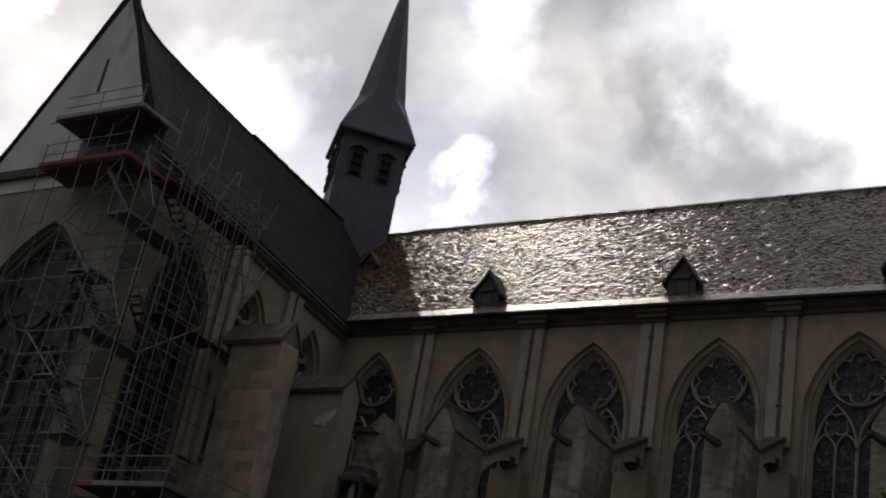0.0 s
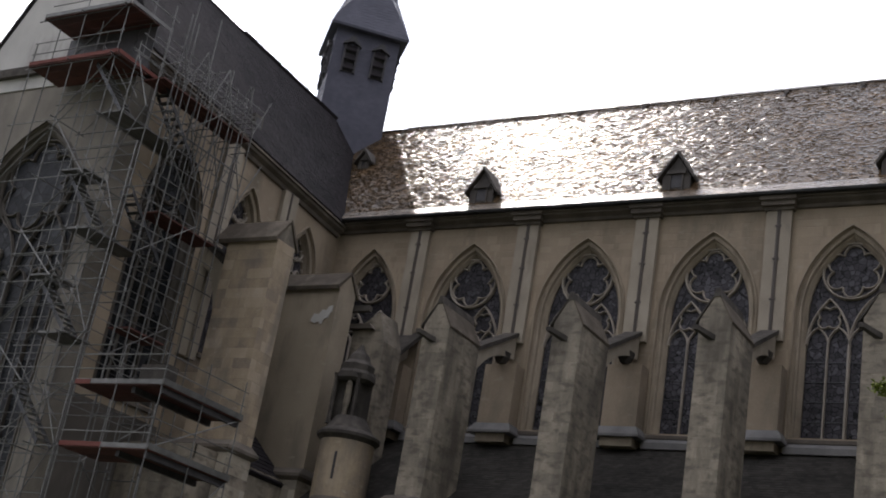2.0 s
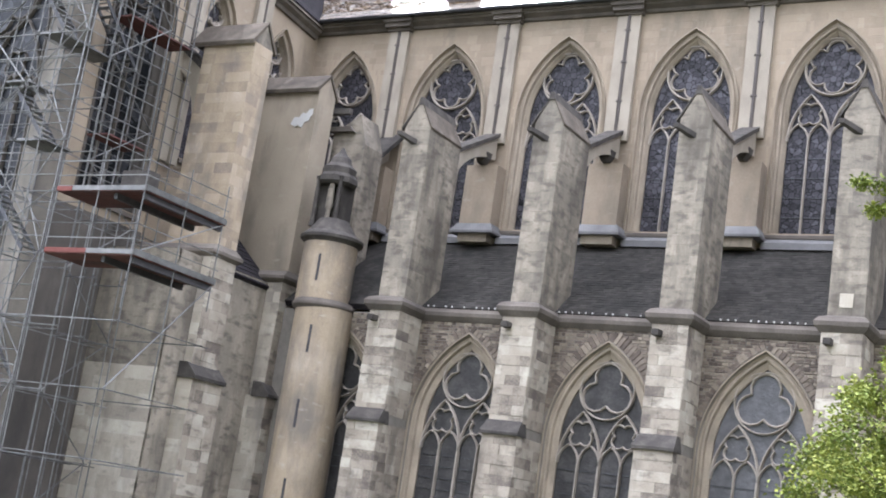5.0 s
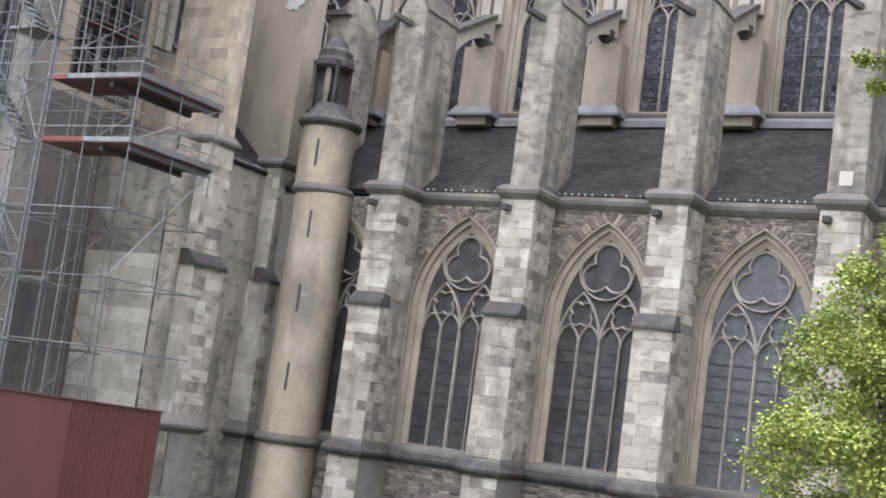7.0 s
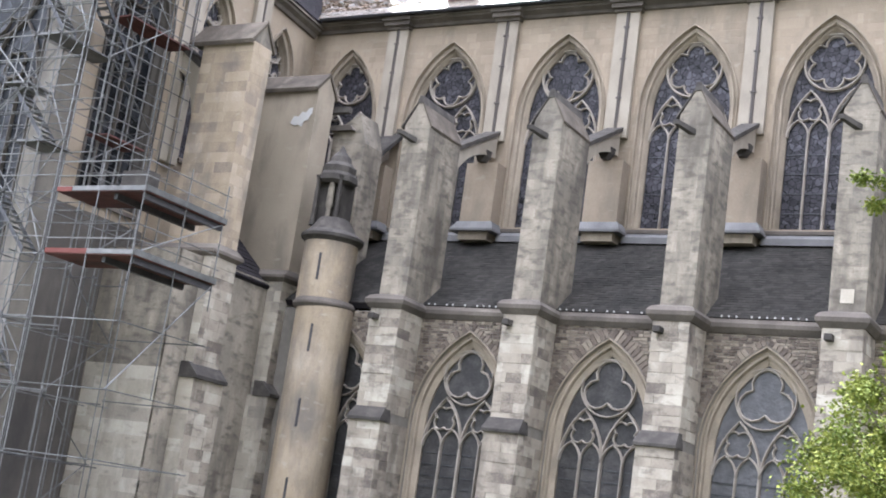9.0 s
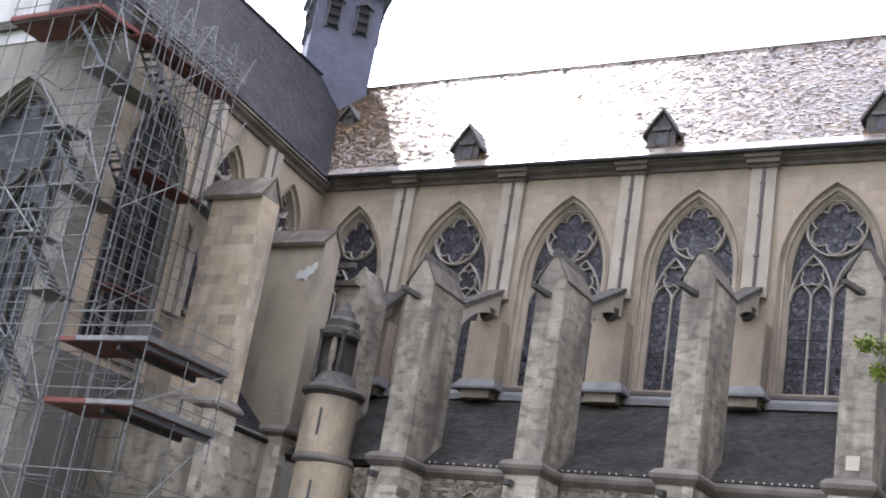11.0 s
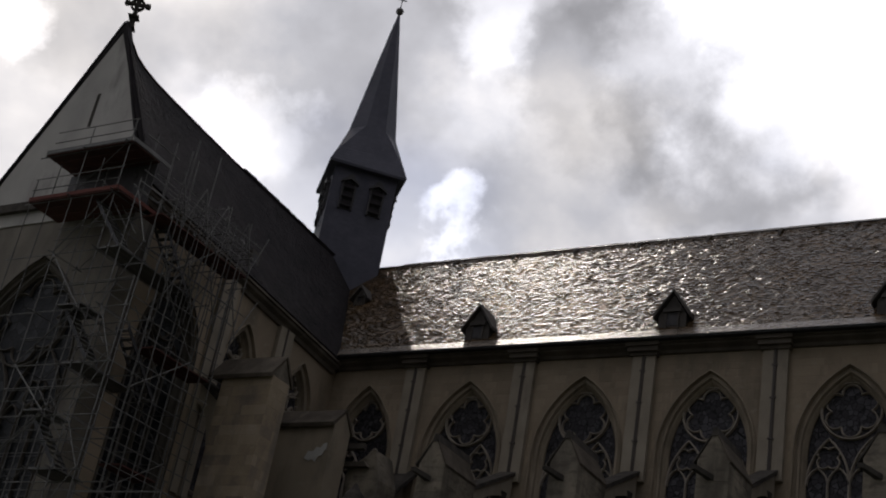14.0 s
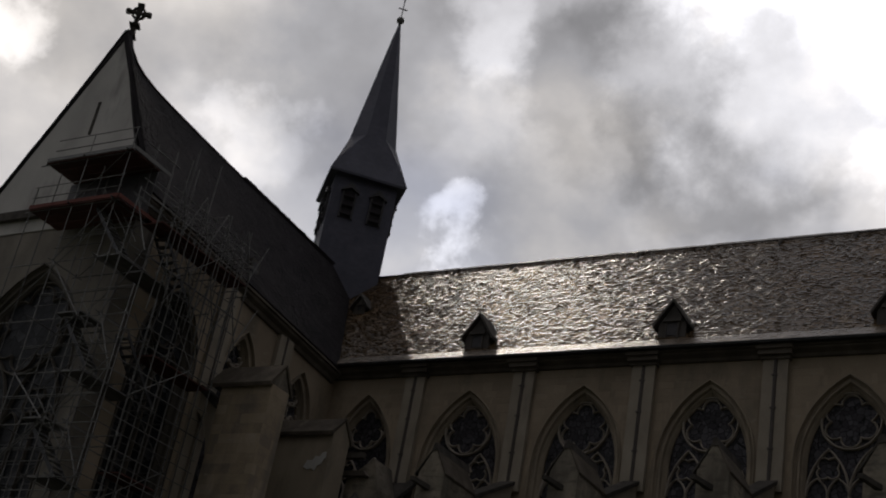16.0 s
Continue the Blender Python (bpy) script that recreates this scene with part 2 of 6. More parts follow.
SLATE_PIECE = material("single_wet_slate", [(0.1, (0.0367, 0.0257, 0.0154)), (0.9, (0.1667, 0.1080, 0.0595)), (0.5, (0.0734, 0.0486, 0.0278))], 0.8, rough=0.23, bump=0.12, bump_scale=70.0, spread=0.32, spec=0.29, stain=(0.070, 0.046, 0.028), stain_size=0.6, stain_at=0.57)
SLATE_DORMER = material("brown_dormer_slate", [(0.1, (0.035, 0.031, 0.029)), (0.9, (0.115, 0.100, 0.088)), (0.5, (0.068, 0.060, 0.054))], 1.5, rough=0.7, bump=0.2, bump_scale=20.0, spread=0.3, spec=0.2)
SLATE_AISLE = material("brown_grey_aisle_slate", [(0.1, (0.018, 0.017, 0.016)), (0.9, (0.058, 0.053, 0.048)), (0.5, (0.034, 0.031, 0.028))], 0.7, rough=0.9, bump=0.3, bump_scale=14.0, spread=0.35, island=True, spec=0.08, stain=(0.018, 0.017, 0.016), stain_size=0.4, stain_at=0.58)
SLATE_BLUE = material("blue_grey_slate", [(0.1, (0.047, 0.048, 0.068)), (0.9, (0.098, 0.097, 0.131)), (0.5, (0.070, 0.070, 0.096))], 0.9, rough=0.6, bump=0.2, bump_scale=8.0, spread=0.2, island=True, spec=0.3)
LEAD = material("lead_sheet", [(0.15, (0.086, 0.083, 0.083)), (0.85, (0.189, 0.182, 0.179))], 1.5, rough=0.8, bump=0.1, spread=0.1, spec=0.2)
GLASS = material("dark_leaded_glass", [(0.1, (0.026, 0.024, 0.027)), (0.9, (0.078, 0.073, 0.083)), (0.5, (0.044, 0.041, 0.047))], 3.0, rough=0.38, bump=0.6, bump_scale=9.0, fine=26.0, spread=0.4, spec=0.12, cells=4.5)
GLASS_AISLE = material("grimy_leaded_glass", [(0.1, (0.015, 0.015, 0.015)), (0.9, (0.095, 0.088, 0.084)), (0.5, (0.042, 0.040, 0.039))], 1.4, rough=0.4, bump=0.6, bump_scale=9.0, fine=12.0, spread=0.4, spec=0.15)
GLASS_PALE = material("pale_leaded_glass", [(0.1, (0.0353, 0.0353, 0.0375)), (0.9, (0.1335, 0.1305, 0.1350)), (0.5, (0.0765, 0.0750, 0.0780))], 3.0, rough=0.38, bump=0.6, bump_scale=9.0, fine=26.0, spread=0.4, spec=0.35)
GLASS_BLUE = material("blue_grey_stained_glass", [(0.1, (0.006, 0.007, 0.009)), (0.9, (0.046, 0.048, 0.053)), (0.5, (0.017, 0.018, 0.021))], 2.6, rough=0.4, bump=0.5, bump_scale=5.0, fine=9.0, spread=0.2, spec=0.1, cells=2.1)
IRON = material("dark_iron", [(0.2, (0.03, 0.03, 0.032)), (0.8, (0.075, 0.075, 0.08))], 5.0, rough=0.5, bump=0.1, metal=0.6, spread=0.1)
PIPE = material("brown_downpipe_paint", [(0.2, (0.035, 0.028, 0.023)), (0.8, (0.065, 0.050, 0.042))], 2.0, rough=0.5, bump=0.05, spread=0.1)
STEEL = material("galvanised_tube", [(0.2, (0.050, 0.049, 0.047)), (0.8, (0.165, 0.163, 0.157)), (0.5, (0.098, 0.096, 0.092))], 4.0, rough=0.5, bump=0.05, metal=0.3, spread=0.5)
PLYWOOD = material("red_brown_ply_deck", [(0.2, (0.045, 0.018, 0.016)), (0.8, (0.11, 0.038, 0.03)), (0.5, (0.075, 0.027, 0.022))], 2.0, rough=0.75, bump=0.1, spread=0.4)
ALUMINIUM = material("dull_aluminium_deck", [(0.2, (0.075, 0.073, 0.070)), (0.8, (0.155, 0.152, 0.146))], 3.0, rough=0.55, bump=0.05, metal=0.3, spread=0.3)
TOEBOARD = material("faded_red_toe_board", [(0.2, (0.090, 0.029, 0.025)), (0.8, (0.158, 0.056, 0.046))], 2.0, rough=0.8, bump=0.1, spread=0.3, spec=0.2)
RED_SHEET = material("red_brown_sheet_metal", [(0.2, (0.038, 0.0105, 0.0075)), (0.8, (0.056, 0.0165, 0.011)), (0.5, (0.047, 0.0135, 0.009))], 0.8, rough=0.75, bump=0.03, spread=0.12, streak=0.5, spec=0.2)
BARK = material("grey_brown_bark", [(0.2, (0.05, 0.04, 0.03)), (0.8, (0.15, 0.12, 0.09))], 6.0, bump=0.8, spread=0.1, streak=0.6)
LEAF = material("fresh_green_leaf", [(0.1, (0.0770, 0.1094, 0.0234)), (0.9, (0.2886, 0.2976, 0.0702)), (0.5, (0.1604, 0.1920, 0.0390))], 1.6, rough=0.75, bump=0.0, spread=0.6, island=True, spec=0.15)
GRASS = material("grass_ground", [(0.2, (0.045, 0.05, 0.03)), (0.8, (0.10, 0.105, 0.07)), (0.5, (0.07, 0.076, 0.048))], 0.6, bump=0.6, bump_scale=12.0, spread=0.0)
WOOD_DARK = material("dark_painted_louvre", [(0.2, (0.022, 0.020, 0.022)), (0.8, (0.058, 0.054, 0.058))], 4.0, rough=0.6, spread=0.2)
PLASTER = material("pale_gable_plaster", [(0.15, (0.275, 0.266, 0.251)), (0.85, (0.478, 0.463, 0.439)), (0.5, (0.384, 0.371, 0.351))], 0.7, spread=0.1, streak=0.5, stain=(0.153, 0.147, 0.138), stain_size=0.5, stain_at=0.64)


# ---- tools for building ----
class Face:
    """A wall plane: u runs along it, z up, d out of it."""

    def __init__(self, origin, along, out):
        self.o, self.u, self.n = Vector(origin), Vector(along), Vector(out)

    def at(self, u, z, d=0.0):
        return self.o + self.u * u + self.n * d + Vector((0, 0, z))


def part(name, bm, mat, parent=None, label=""):
    bmesh.ops.recalc_face_normals(bm, faces=bm.faces[:])
    me = bpy.data.meshes.new(name)
    bm.to_mesh(me)
    bm.free()
    me.materials.append(mat)
    ob = new(name, me)
    ob.parent = parent
    if label:
        ob["label"] = label
    return ob


def thing(name, place, label, category, group="", kind=""):
    ob = new(name)
    ob.location = place
    ob.empty_display_size = 0.2
    return tagged(ob, label, category, group, kind)


def put(name, bm, mat, parent, label=""):
    ob = part(name, bm, mat, None, label)
    ob.parent = parent
    ob.matrix_parent_inverse = Matrix.Translation(-parent.location)
    return ob


def prism(bm, face, poly, d0, d1):
    """A slab with the outline poly (u, z) between two depths."""
    front = [bm.verts.new(face.at(u, z, d1)) for u, z in poly]
    back = [bm.verts.new(face.at(u, z, d0)) for u, z in poly]
    bm.faces.new(front)
    bm.faces.new(back[::-1])
    for i in range(len(poly)):
        j = (i + 1) % len(poly)
        bm.faces.new((front[j], front[i], back[i], back[j]))


def box(bm, x0, x1, y0, y1, z0, z1):
    v = [bm.verts.new(p) for p in ((x0, y0, z0), (x1, y0, z0), (x1, y1, z0), (x0, y1, z0), (x0, y0, z1), (x1, y0, z1), (x1, y1, z1), (x0, y1, z1))]
    for f in ((0, 3, 2, 1), (4, 5, 6, 7), (0, 1, 5, 4), (1, 2, 6, 5), (2, 3, 7, 6), (3, 0, 4, 7)):
        bm.faces.new([v[i] for i in f])


def slab(bm, face, u0, u1, z0, z1, d0, d1):
    prism(bm, face, [(u0, z0), (u1, z0), (u1, z1), (u0, z1)], d0, d1)


def solid(bm, rings, close=True):
    """A skin over rings of equally many points, closed at both ends."""
    vs = [[bm.verts.new(p) for p in ring] for ring in rings]
    k = len(vs[0])
    for a, b in zip(vs, vs[1:]):
        for i in range(k):
            j = (i + 1) % k
            bm.faces.new((a[i], a[j], b[j], b[i]))
    if close:
        bm.faces.new(vs[0][::-1])
        bm.faces.new(vs[-1])


def bar(bm, pts, face, w, d0, d1, closed=False):
    """A moulded stone bar that follows a line of (u, z) points on a wall, broad at the back and narrow in front."""
    n = len(pts)
    rings = []
    for i, (u, z) in enumerate(pts):
        a = pts[(i - 1) % n] if closed or i > 0 else pts[i]
        b = pts[(i + 1) % n] if closed or i < n - 1 else pts[i]
        t = Vector((b[0] - a[0], b[1] - a[1]))
        if t.length < 1e-6:
            t = Vector((0, 1))
        t.normalize()
        s = Vector((-t.y, t.x))
        dm = d0 + (d1 - d0) * 0.55
        rings.append([face.at(u + s.x * k, z + s.y * k, d) for k, d in ((-w / 2, d0), (-w / 2, dm), (-w / 5, d1), (w / 5, d1), (w / 2, dm), (w / 2, d0))])
    if closed:
        rings.append(rings[0])
    solid(bm, rings, not closed)


def arch(a, spring, rise, c=0.0, n=9):
    """The points of a pointed arch of half width a, from the left spring over the tip to the right spring."""
    r = (a * a + rise * rise) / (2 * a)
    top = math.asin(min(1, rise / r))
    right = [(c + a - r + r * math.cos(top * i / n), spring + r * math.sin(top * i / n)) for i in range(n + 1)]
    return [(2 * c - u, z) for u, z in right] + right[-2::-1]


def inner(a_out, rise, a):
    """The rise of the arch inside, with the same centres, of half width a."""
    r = (a_out * a_out + rise * rise) / (2 * a_out)
    return math.sqrt(max(0.01, (r - a_out + a) ** 2 - (r - a_out) ** 2))


def foil(n, r, c, z, turn=0.0):
    """The outline of a ring of n lobes."""
    pts = []
    rl = r * (0.52 if n == 3 else 0.48 if n < 5 else 0.355)
    rc = r - rl
    half = math.pi / n
    reach = half + math.asin(min(1, rc * math.sin(half) / rl)) if n > 2 else 2
    for k in range(n):
        m = turn + 2 * math.pi * k / n
        for i in range(9):
            g = m - reach + 2 * reach * i / 8
            pts.append((c + rc * math.cos(m) + rl * math.cos(g), z + rc * math.sin(m) + rl * math.sin(g)))
    return pts


def ring(r, c, z, n=28):
    return [(c + r * math.cos(2 * math.pi * i / n), z + r * math.sin(2 * math.pi * i / n)) for i in range(n)]


def tube(bm, a, b, r, n=6):
    a, b = Vector(a), Vector(b)
    t = (b - a).normalized()
    s = t.orthogonal().normalized()
    w = t.cross(s)
    solid(bm, [[p + s * r * math.cos(2 * math.pi * i / n) + w * r * math.sin(2 * math.pi * i / n) for i in range(n)] for p in (a, b)])


def pieced(face, u0, u1, z0, z1, course, length, d, rng, inside=None, gap=0.012, depth=0.1, bm=None, wobble=0.0):
    """Courses of squared blocks laid on a wall as separate solids in one mesh; inside(u, z) keeps them off openings, with smaller stones up to the edge."""
    bm = bm or bmesh.new()

    def lay(a, b, z, h, deep=0):
        if b - a < 0.05:
            return
        if inside and not all(inside(x, y) for x in (a, (a + b) / 2, b) for y in (z, z + h)):
            if deep < 2:
                for k in range(3):
                    lay(a + (b - a) * k / 3, a + (b - a) * (k + 1) / 3, z, h, deep + 1)
            return
        e = d + rng.uniform(-1, 1) * wobble
        g = gap / 2
        p = [(a + g, z + g), (b - g, z + g), (b - g, z + h - g), (a + g, z + h - g)]
        c = min(0.015, (b - a) / 6)
        q = [(a + g + c, z + g + c), (b - g - c, z + g + c), (b - g - c, z + h - g - c), (a + g + c, z + h - g - c)]
        v0 = [bm.verts.new(face.at(*x, e - depth)) for x in p]
        v1 = [bm.verts.new(face.at(*x, e - 0.012)) for x in p]
        v2 = [bm.verts.new(face.at(*x, e)) for x in q]
        bm.faces.new(v2)
        for lo, hi in ((v0, v1), (v1, v2)):
            for i in range(4):
                j = (i + 1) % 4
                bm.faces.new((lo[i], lo[j], hi[j], hi[i]))

    z = z0
    while z < z1 - 0.05:
        h = min(course * rng.uniform(0.75, 1.3), z1 - z)
        if z1 - z - h < 0.08:
            h = z1 - z
        u = u0 - (length * 0.5 * rng.random())
        while u < u1 - 0.01:
            w = length * rng.uniform(0.5, 1.6)
            a, b = max(u, u0), min(u + w, u1)
            if u1 - b < 0.12:
                b = u1
            u = b if b >= u1 else u + w
            lay(a, b, z, h)
        z += h
    return bm


# ---- the plan ----
BAY, X0 = 5.6, -35.11           # the nave's bays along x
CLER_Y, AISLE_Y = 48.0, 43.2    # outer faces of the clerestory and the aisle
NAVE_END = 9.7
GROUND_Z = -2.3
EAVE_Z, RIDGE_Y, RIDGE_Z = 24.6, 53.2, 32.65
TX, TRIDGE_X, TGABLE_Y = -37.0, -41.1, 33.0   # the transept's side wall, ridge and gable
TEAVE_Z = 24.85
NAVE = Face((0, CLER_Y, 0), (1, 0, 0), (0, -1, 0))
AISLE = Face((0, AISLE_Y, 0), (1, 0, 0), (0, -1, 0))
EAST = Face((TX, 0, 0), (0, 1, 0), (1, 0, 0))
GABLE = Face((0, TGABLE_Y, 0), (1, 0, 0), (0, -1, 0))
rng = random.Random(7)


def wall_bay(bm, face, u0, u1, c, z0, z1, sill, spring, a, rise, d0, d1):
    """One bay of wall round a pointed opening."""
    pts = arch(a, spring, rise, c)
    n = len(pts) // 2
    left, right = pts[: n + 1], pts[n:]
    prism(bm, face, [(u0, z0), (c, z0), (c, sill), (c - a, sill)] + left + [(c, z1), (u0, z1)], d0, d1)
    prism(bm, face, [(u1, z0), (u1, z1), (c, z1)] + right + [(c + a, sill), (c, sill), (c, z0)], d0, d1)


def clear_of(c, a, sill, spring, rise, margin=0.05):
    r = (a * a + rise * rise) / (2 * a)

    def free(u, z):
        x = abs(u - c)
        if z < sill - margin:
            return True
        if z <= spring:
            return x > a + margin
        return math.hypot(x - (a - r), z - spring) > r + margin
    return free


def window(name, face, c, sill, spring, a, rise, glass_a, lights, label, glass, recess=0.5, group="", head="six", tracery=None):
    """A pointed stone window: stepped surround, tracery, glass, saddle bars and sill."""
    stone = tracery or TRACERY
    w = thing(name, face.at(c, sill), label, "window", group, "structure")
    bm = bmesh.new()
    steps = [(a + 0.06, -0.05), (a + 0.06, 0.06), (a + 0.02, 0.07), (a, -0.10), (a - 0.06, -0.14), (a - 0.13, -0.08), (a - 0.2, -0.10), (a - 0.23, -0.24), (glass_a + 0.1, -0.27), (glass_a, -recess + 0.1), (glass_a, -recess - 0.05)]
    paths = []
    for x, d in steps:
        rs = inner(a, rise, x)
        pts = [(c - x, sill)] + arch(x, spring, rs, c) + [(c + x, sill)]
        paths.append([bm.verts.new(face.at(u, z, d)) for u, z in pts])
    for p, q in zip(paths, paths[1:]):
        for i in range(len(p) - 1):
            bm.faces.new((p[i], p[i + 1], q[i + 1], q[i]))
    put("surround", bm, tracery or STONE_FRAME, w, "moulded cream stone surround")
    gr = inner(a, rise, glass_a)
    # glass in strips between the mullions
    pts = [(c - glass_a, sill)] + arch(glass_a, spring, gr, c, 10) + [(c + glass_a, sill)]
    bm = bmesh.new()
    bm.faces.new([bm.verts.new(face.at(u, z, -recess)) for u, z in pts])
    bmesh.ops.triangulate(bm, faces=bm.faces[:])
    put("pane", bm, glass, w, "dark leaded glass")
    d0, d1 = -recess - 0.06, -recess + 0.16
    pair = glass_a / 2
    top = spring + gr
    zs = spring - glass_a * (0.75 if head == "six" else 0.5)     # springing of the lancets
    lights_w = 2 * glass_a / lights
    for k in range(1, lights):
        u = c - glass_a + k * lights_w
        bm = bmesh.new()
        bar(bm, [(u, sill), (u, zs)], face, 0.13 if k == lights / 2 else 0.085, d0, d1)
        put("mullion", bm, stone, w)
    for k in range(lights):
        u = c - glass_a + (k + 0.5) * lights_w
        bm = bmesh.new()
        bar(bm, arch(lights_w / 2, zs, lights_w * 0.85, u, 5), face, 0.075, d0, d1 - 0.02)
        put("lancet_head", bm, stone, w)
    rr = glass_a * (0.71 if head == "six" else 0.64)
    zr = top - rr - glass_a * 0.07
    for s in (-1, 1):
        u = c + s * pair
        bm = bmesh.new()
        rise_p = min(zr - zs + 0.05, pair * 2.3)
        bar(bm, arch(pair, zs, rise_p, u, 7), face, 0.095, d0, d1)
        put("sub_arch", bm, stone, w)
        bm = bmesh.new()
        zf = zs + lights_w * 1.35
        bar(bm, foil(4, lights_w * 0.62, u, zf, math.pi / 4), face, 0.07, d0, d1 - 0.03, True)
        put("quatrefoil", bm, stone, w)
    bm = bmesh.new()
    bar(bm, ring(rr, c, zr), face, 0.105 if head == "six" else 0.07, d0, d1, True)
    put("rose_ring", bm, stone, w)
    bm = bmesh.new()
    if head == "six":
        bar(bm, foil(6, rr * 0.93, c, zr, math.pi / 2), face, 0.075, d0, d1 - 0.03, True)
    else:
        bar(bm, foil(3, rr * 0.96, c, zr, math.pi / 2), face, 0.085, d0, d1 - 0.03, True)
    put("rose_foils", bm, stone, w)
    z = sill + 0.75
    while z < zs:
        bm = bmesh.new()
        slab(bm, face, c - glass_a, c + glass_a, z - 0.018, z + 0.018, -recess - 0.01, -recess + 0.03)
        put("saddle_bar", bm, IRON, w, "thin iron saddle bar")
        z += 0.78 if head == "six" else 0.42
    bm = bmesh.new()
    prism(bm, Face(face.at(c - a, 0), face.n, face.u), [(-recess - 0.1, sill - 0.25), (0.16, sill - 0.25), (0.16, sill - 0.12), (0.1, sill - 0.08), (-recess - 0.1, sill + 0.12)], 0, 2 * a)
    put("window_sill", bm, CORNICE, w, "sloping weathered sill")
    return w


# ---- ground ----
bm = bmesh.new()
xs = [-3000, -400, -120, -60, -40, -30, -20, -10, 0, 10, 25, 60, 150, 500, 3000]
ys = [-3000, -400, -82, -60, -45, -30, -20, -12, -5, 0, 5, 10, 15, 20, 25, 30, 40, 60, 120, 500, 3000]


def ground_z(x, y):
    t = min(1, max(0, (y - 4) / 22))
    # unseen rise behind the camera, added to hold sky light off the walls
    unseen_hill = min(1, max(0, (-y - 12) / 70))
    return GROUND_Z * t * t * (3 - 2 * t) + 30 * unseen_hill * unseen_hill * (3 - 2 * unseen_hill)


grid = [[bm.verts.new((x, y, ground_z(x, y))) for y in ys] for x in xs]
for i in range(len(xs) - 1):
    for j in range(len(ys) - 1):
        bm.faces.new((grid[i][j], grid[i + 1][j], grid[i + 1][j + 1], grid[i][j + 1]))
tagged(part("ground", bm, GRASS), "grassy ground falling gently towards the church, with an unseen hill added behind", "ground", "", "structure")

# ---- nave: clerestory ----
W_A, W_RISE, W_SPRING, W_SILL = 2.01, 3.5, 19.75, 14.75
bays = range(0, 8)
bm = bmesh.new()
for i in bays:
    c = X0 + BAY * i
    u0 = c - BAY / 2 if i else TX
    a = W_A if i else 1.75
    wall_bay(bm, NAVE, u0, c + BAY / 2, c + (0.28 if i == 0 else 0.08), 10.0, EAVE_Z, W_SILL, W_SPRING, a, W_RISE, -0.9, 0)
wall_cler = tagged(part("wall_clerestory", bm, STONE_WARM), "warm buff limestone upper wall of the nave", "church wall", "", "structure")
bm = bmesh.new()
box(bm, TX - 8, NAVE_END, CLER_Y + 10.4, CLER_Y + 11.3, GROUND_Z - 0.2, EAVE_Z)
box(bm, NAVE_END - 1.08, NAVE_END - 0.18, CLER_Y, CLER_Y + 10.4, GROUND_Z - 0.2, EAVE_Z)
tagged(part("wall_far", bm, STONE_WARM), "limestone rear and end walls closing the nave", "church wall", "", "structure")
for i in bays:
    c = X0 + BAY * i
    free = clear_of(c + (0.28 if i == 0 else 0.08), (W_A if i else 1.75) + 0.07, W_SILL, W_SPRING, inner(W_A, W_RISE, W_A + 0.07) if i else inner(1.75, W_RISE, 1.82))
    ub = pieced(NAVE, c - BAY / 2 + 0.62 if i else TX + 0.02, c + BAY / 2 - 0.62, 17.0, 24.08, 0.36, 0.85, 0.005, rng, free, 0.006, 0.06, wobble=0.001)
    ob = put("ashlar_facing", ub, STONE_WARM, wall_cler)
    ob["kind"] = "stuff"
    window("window_%d" % (i + 1), NAVE, c + (0.28 if i == 0 else 0.08), W_SILL, W_SPRING, W_A if i else 1.75, W_RISE, 1.62 if i else 1.38, 4,
           "tall pointed clerestory window with a six-lobed rose and dark leaded glass", GLASS, group="clerestory windows")

# cornice and gutter
bm = bmesh.new()
prism(bm, Face((TX, CLER_Y, 0), (0, -1, 0), (1, 0, 0)), [(0.0, 24.08), (0.12, 24.1), (0.18, 24.22), (0.42, 24.33), (0.45, 24.4), (0.55, 24.42), (0.55, 24.495), (0, 24.495)], 0.0, NAVE_END - TX)
tagged(part("cornice_nave", bm, CORNICE), "dark moulded stone cornice below the nave eaves", "cornice", "", "structure")
bm = bmesh.new()
prism(bm, Face((TX + 0.6, CLER_Y, 0), (0, -1, 0), (1, 0, 0)), [(0.3, 24.5), (0.78, 24.5), (0.82, 24.6), (0.77, 24.6), (0.74, 24.54), (0.3, 24.54)], 0.0, NAVE_END - TX - 0.6)
tagged(part("gutter_nave", bm, IRON), "dark metal gutter along the nave eaves", "gutter", "", "structure")


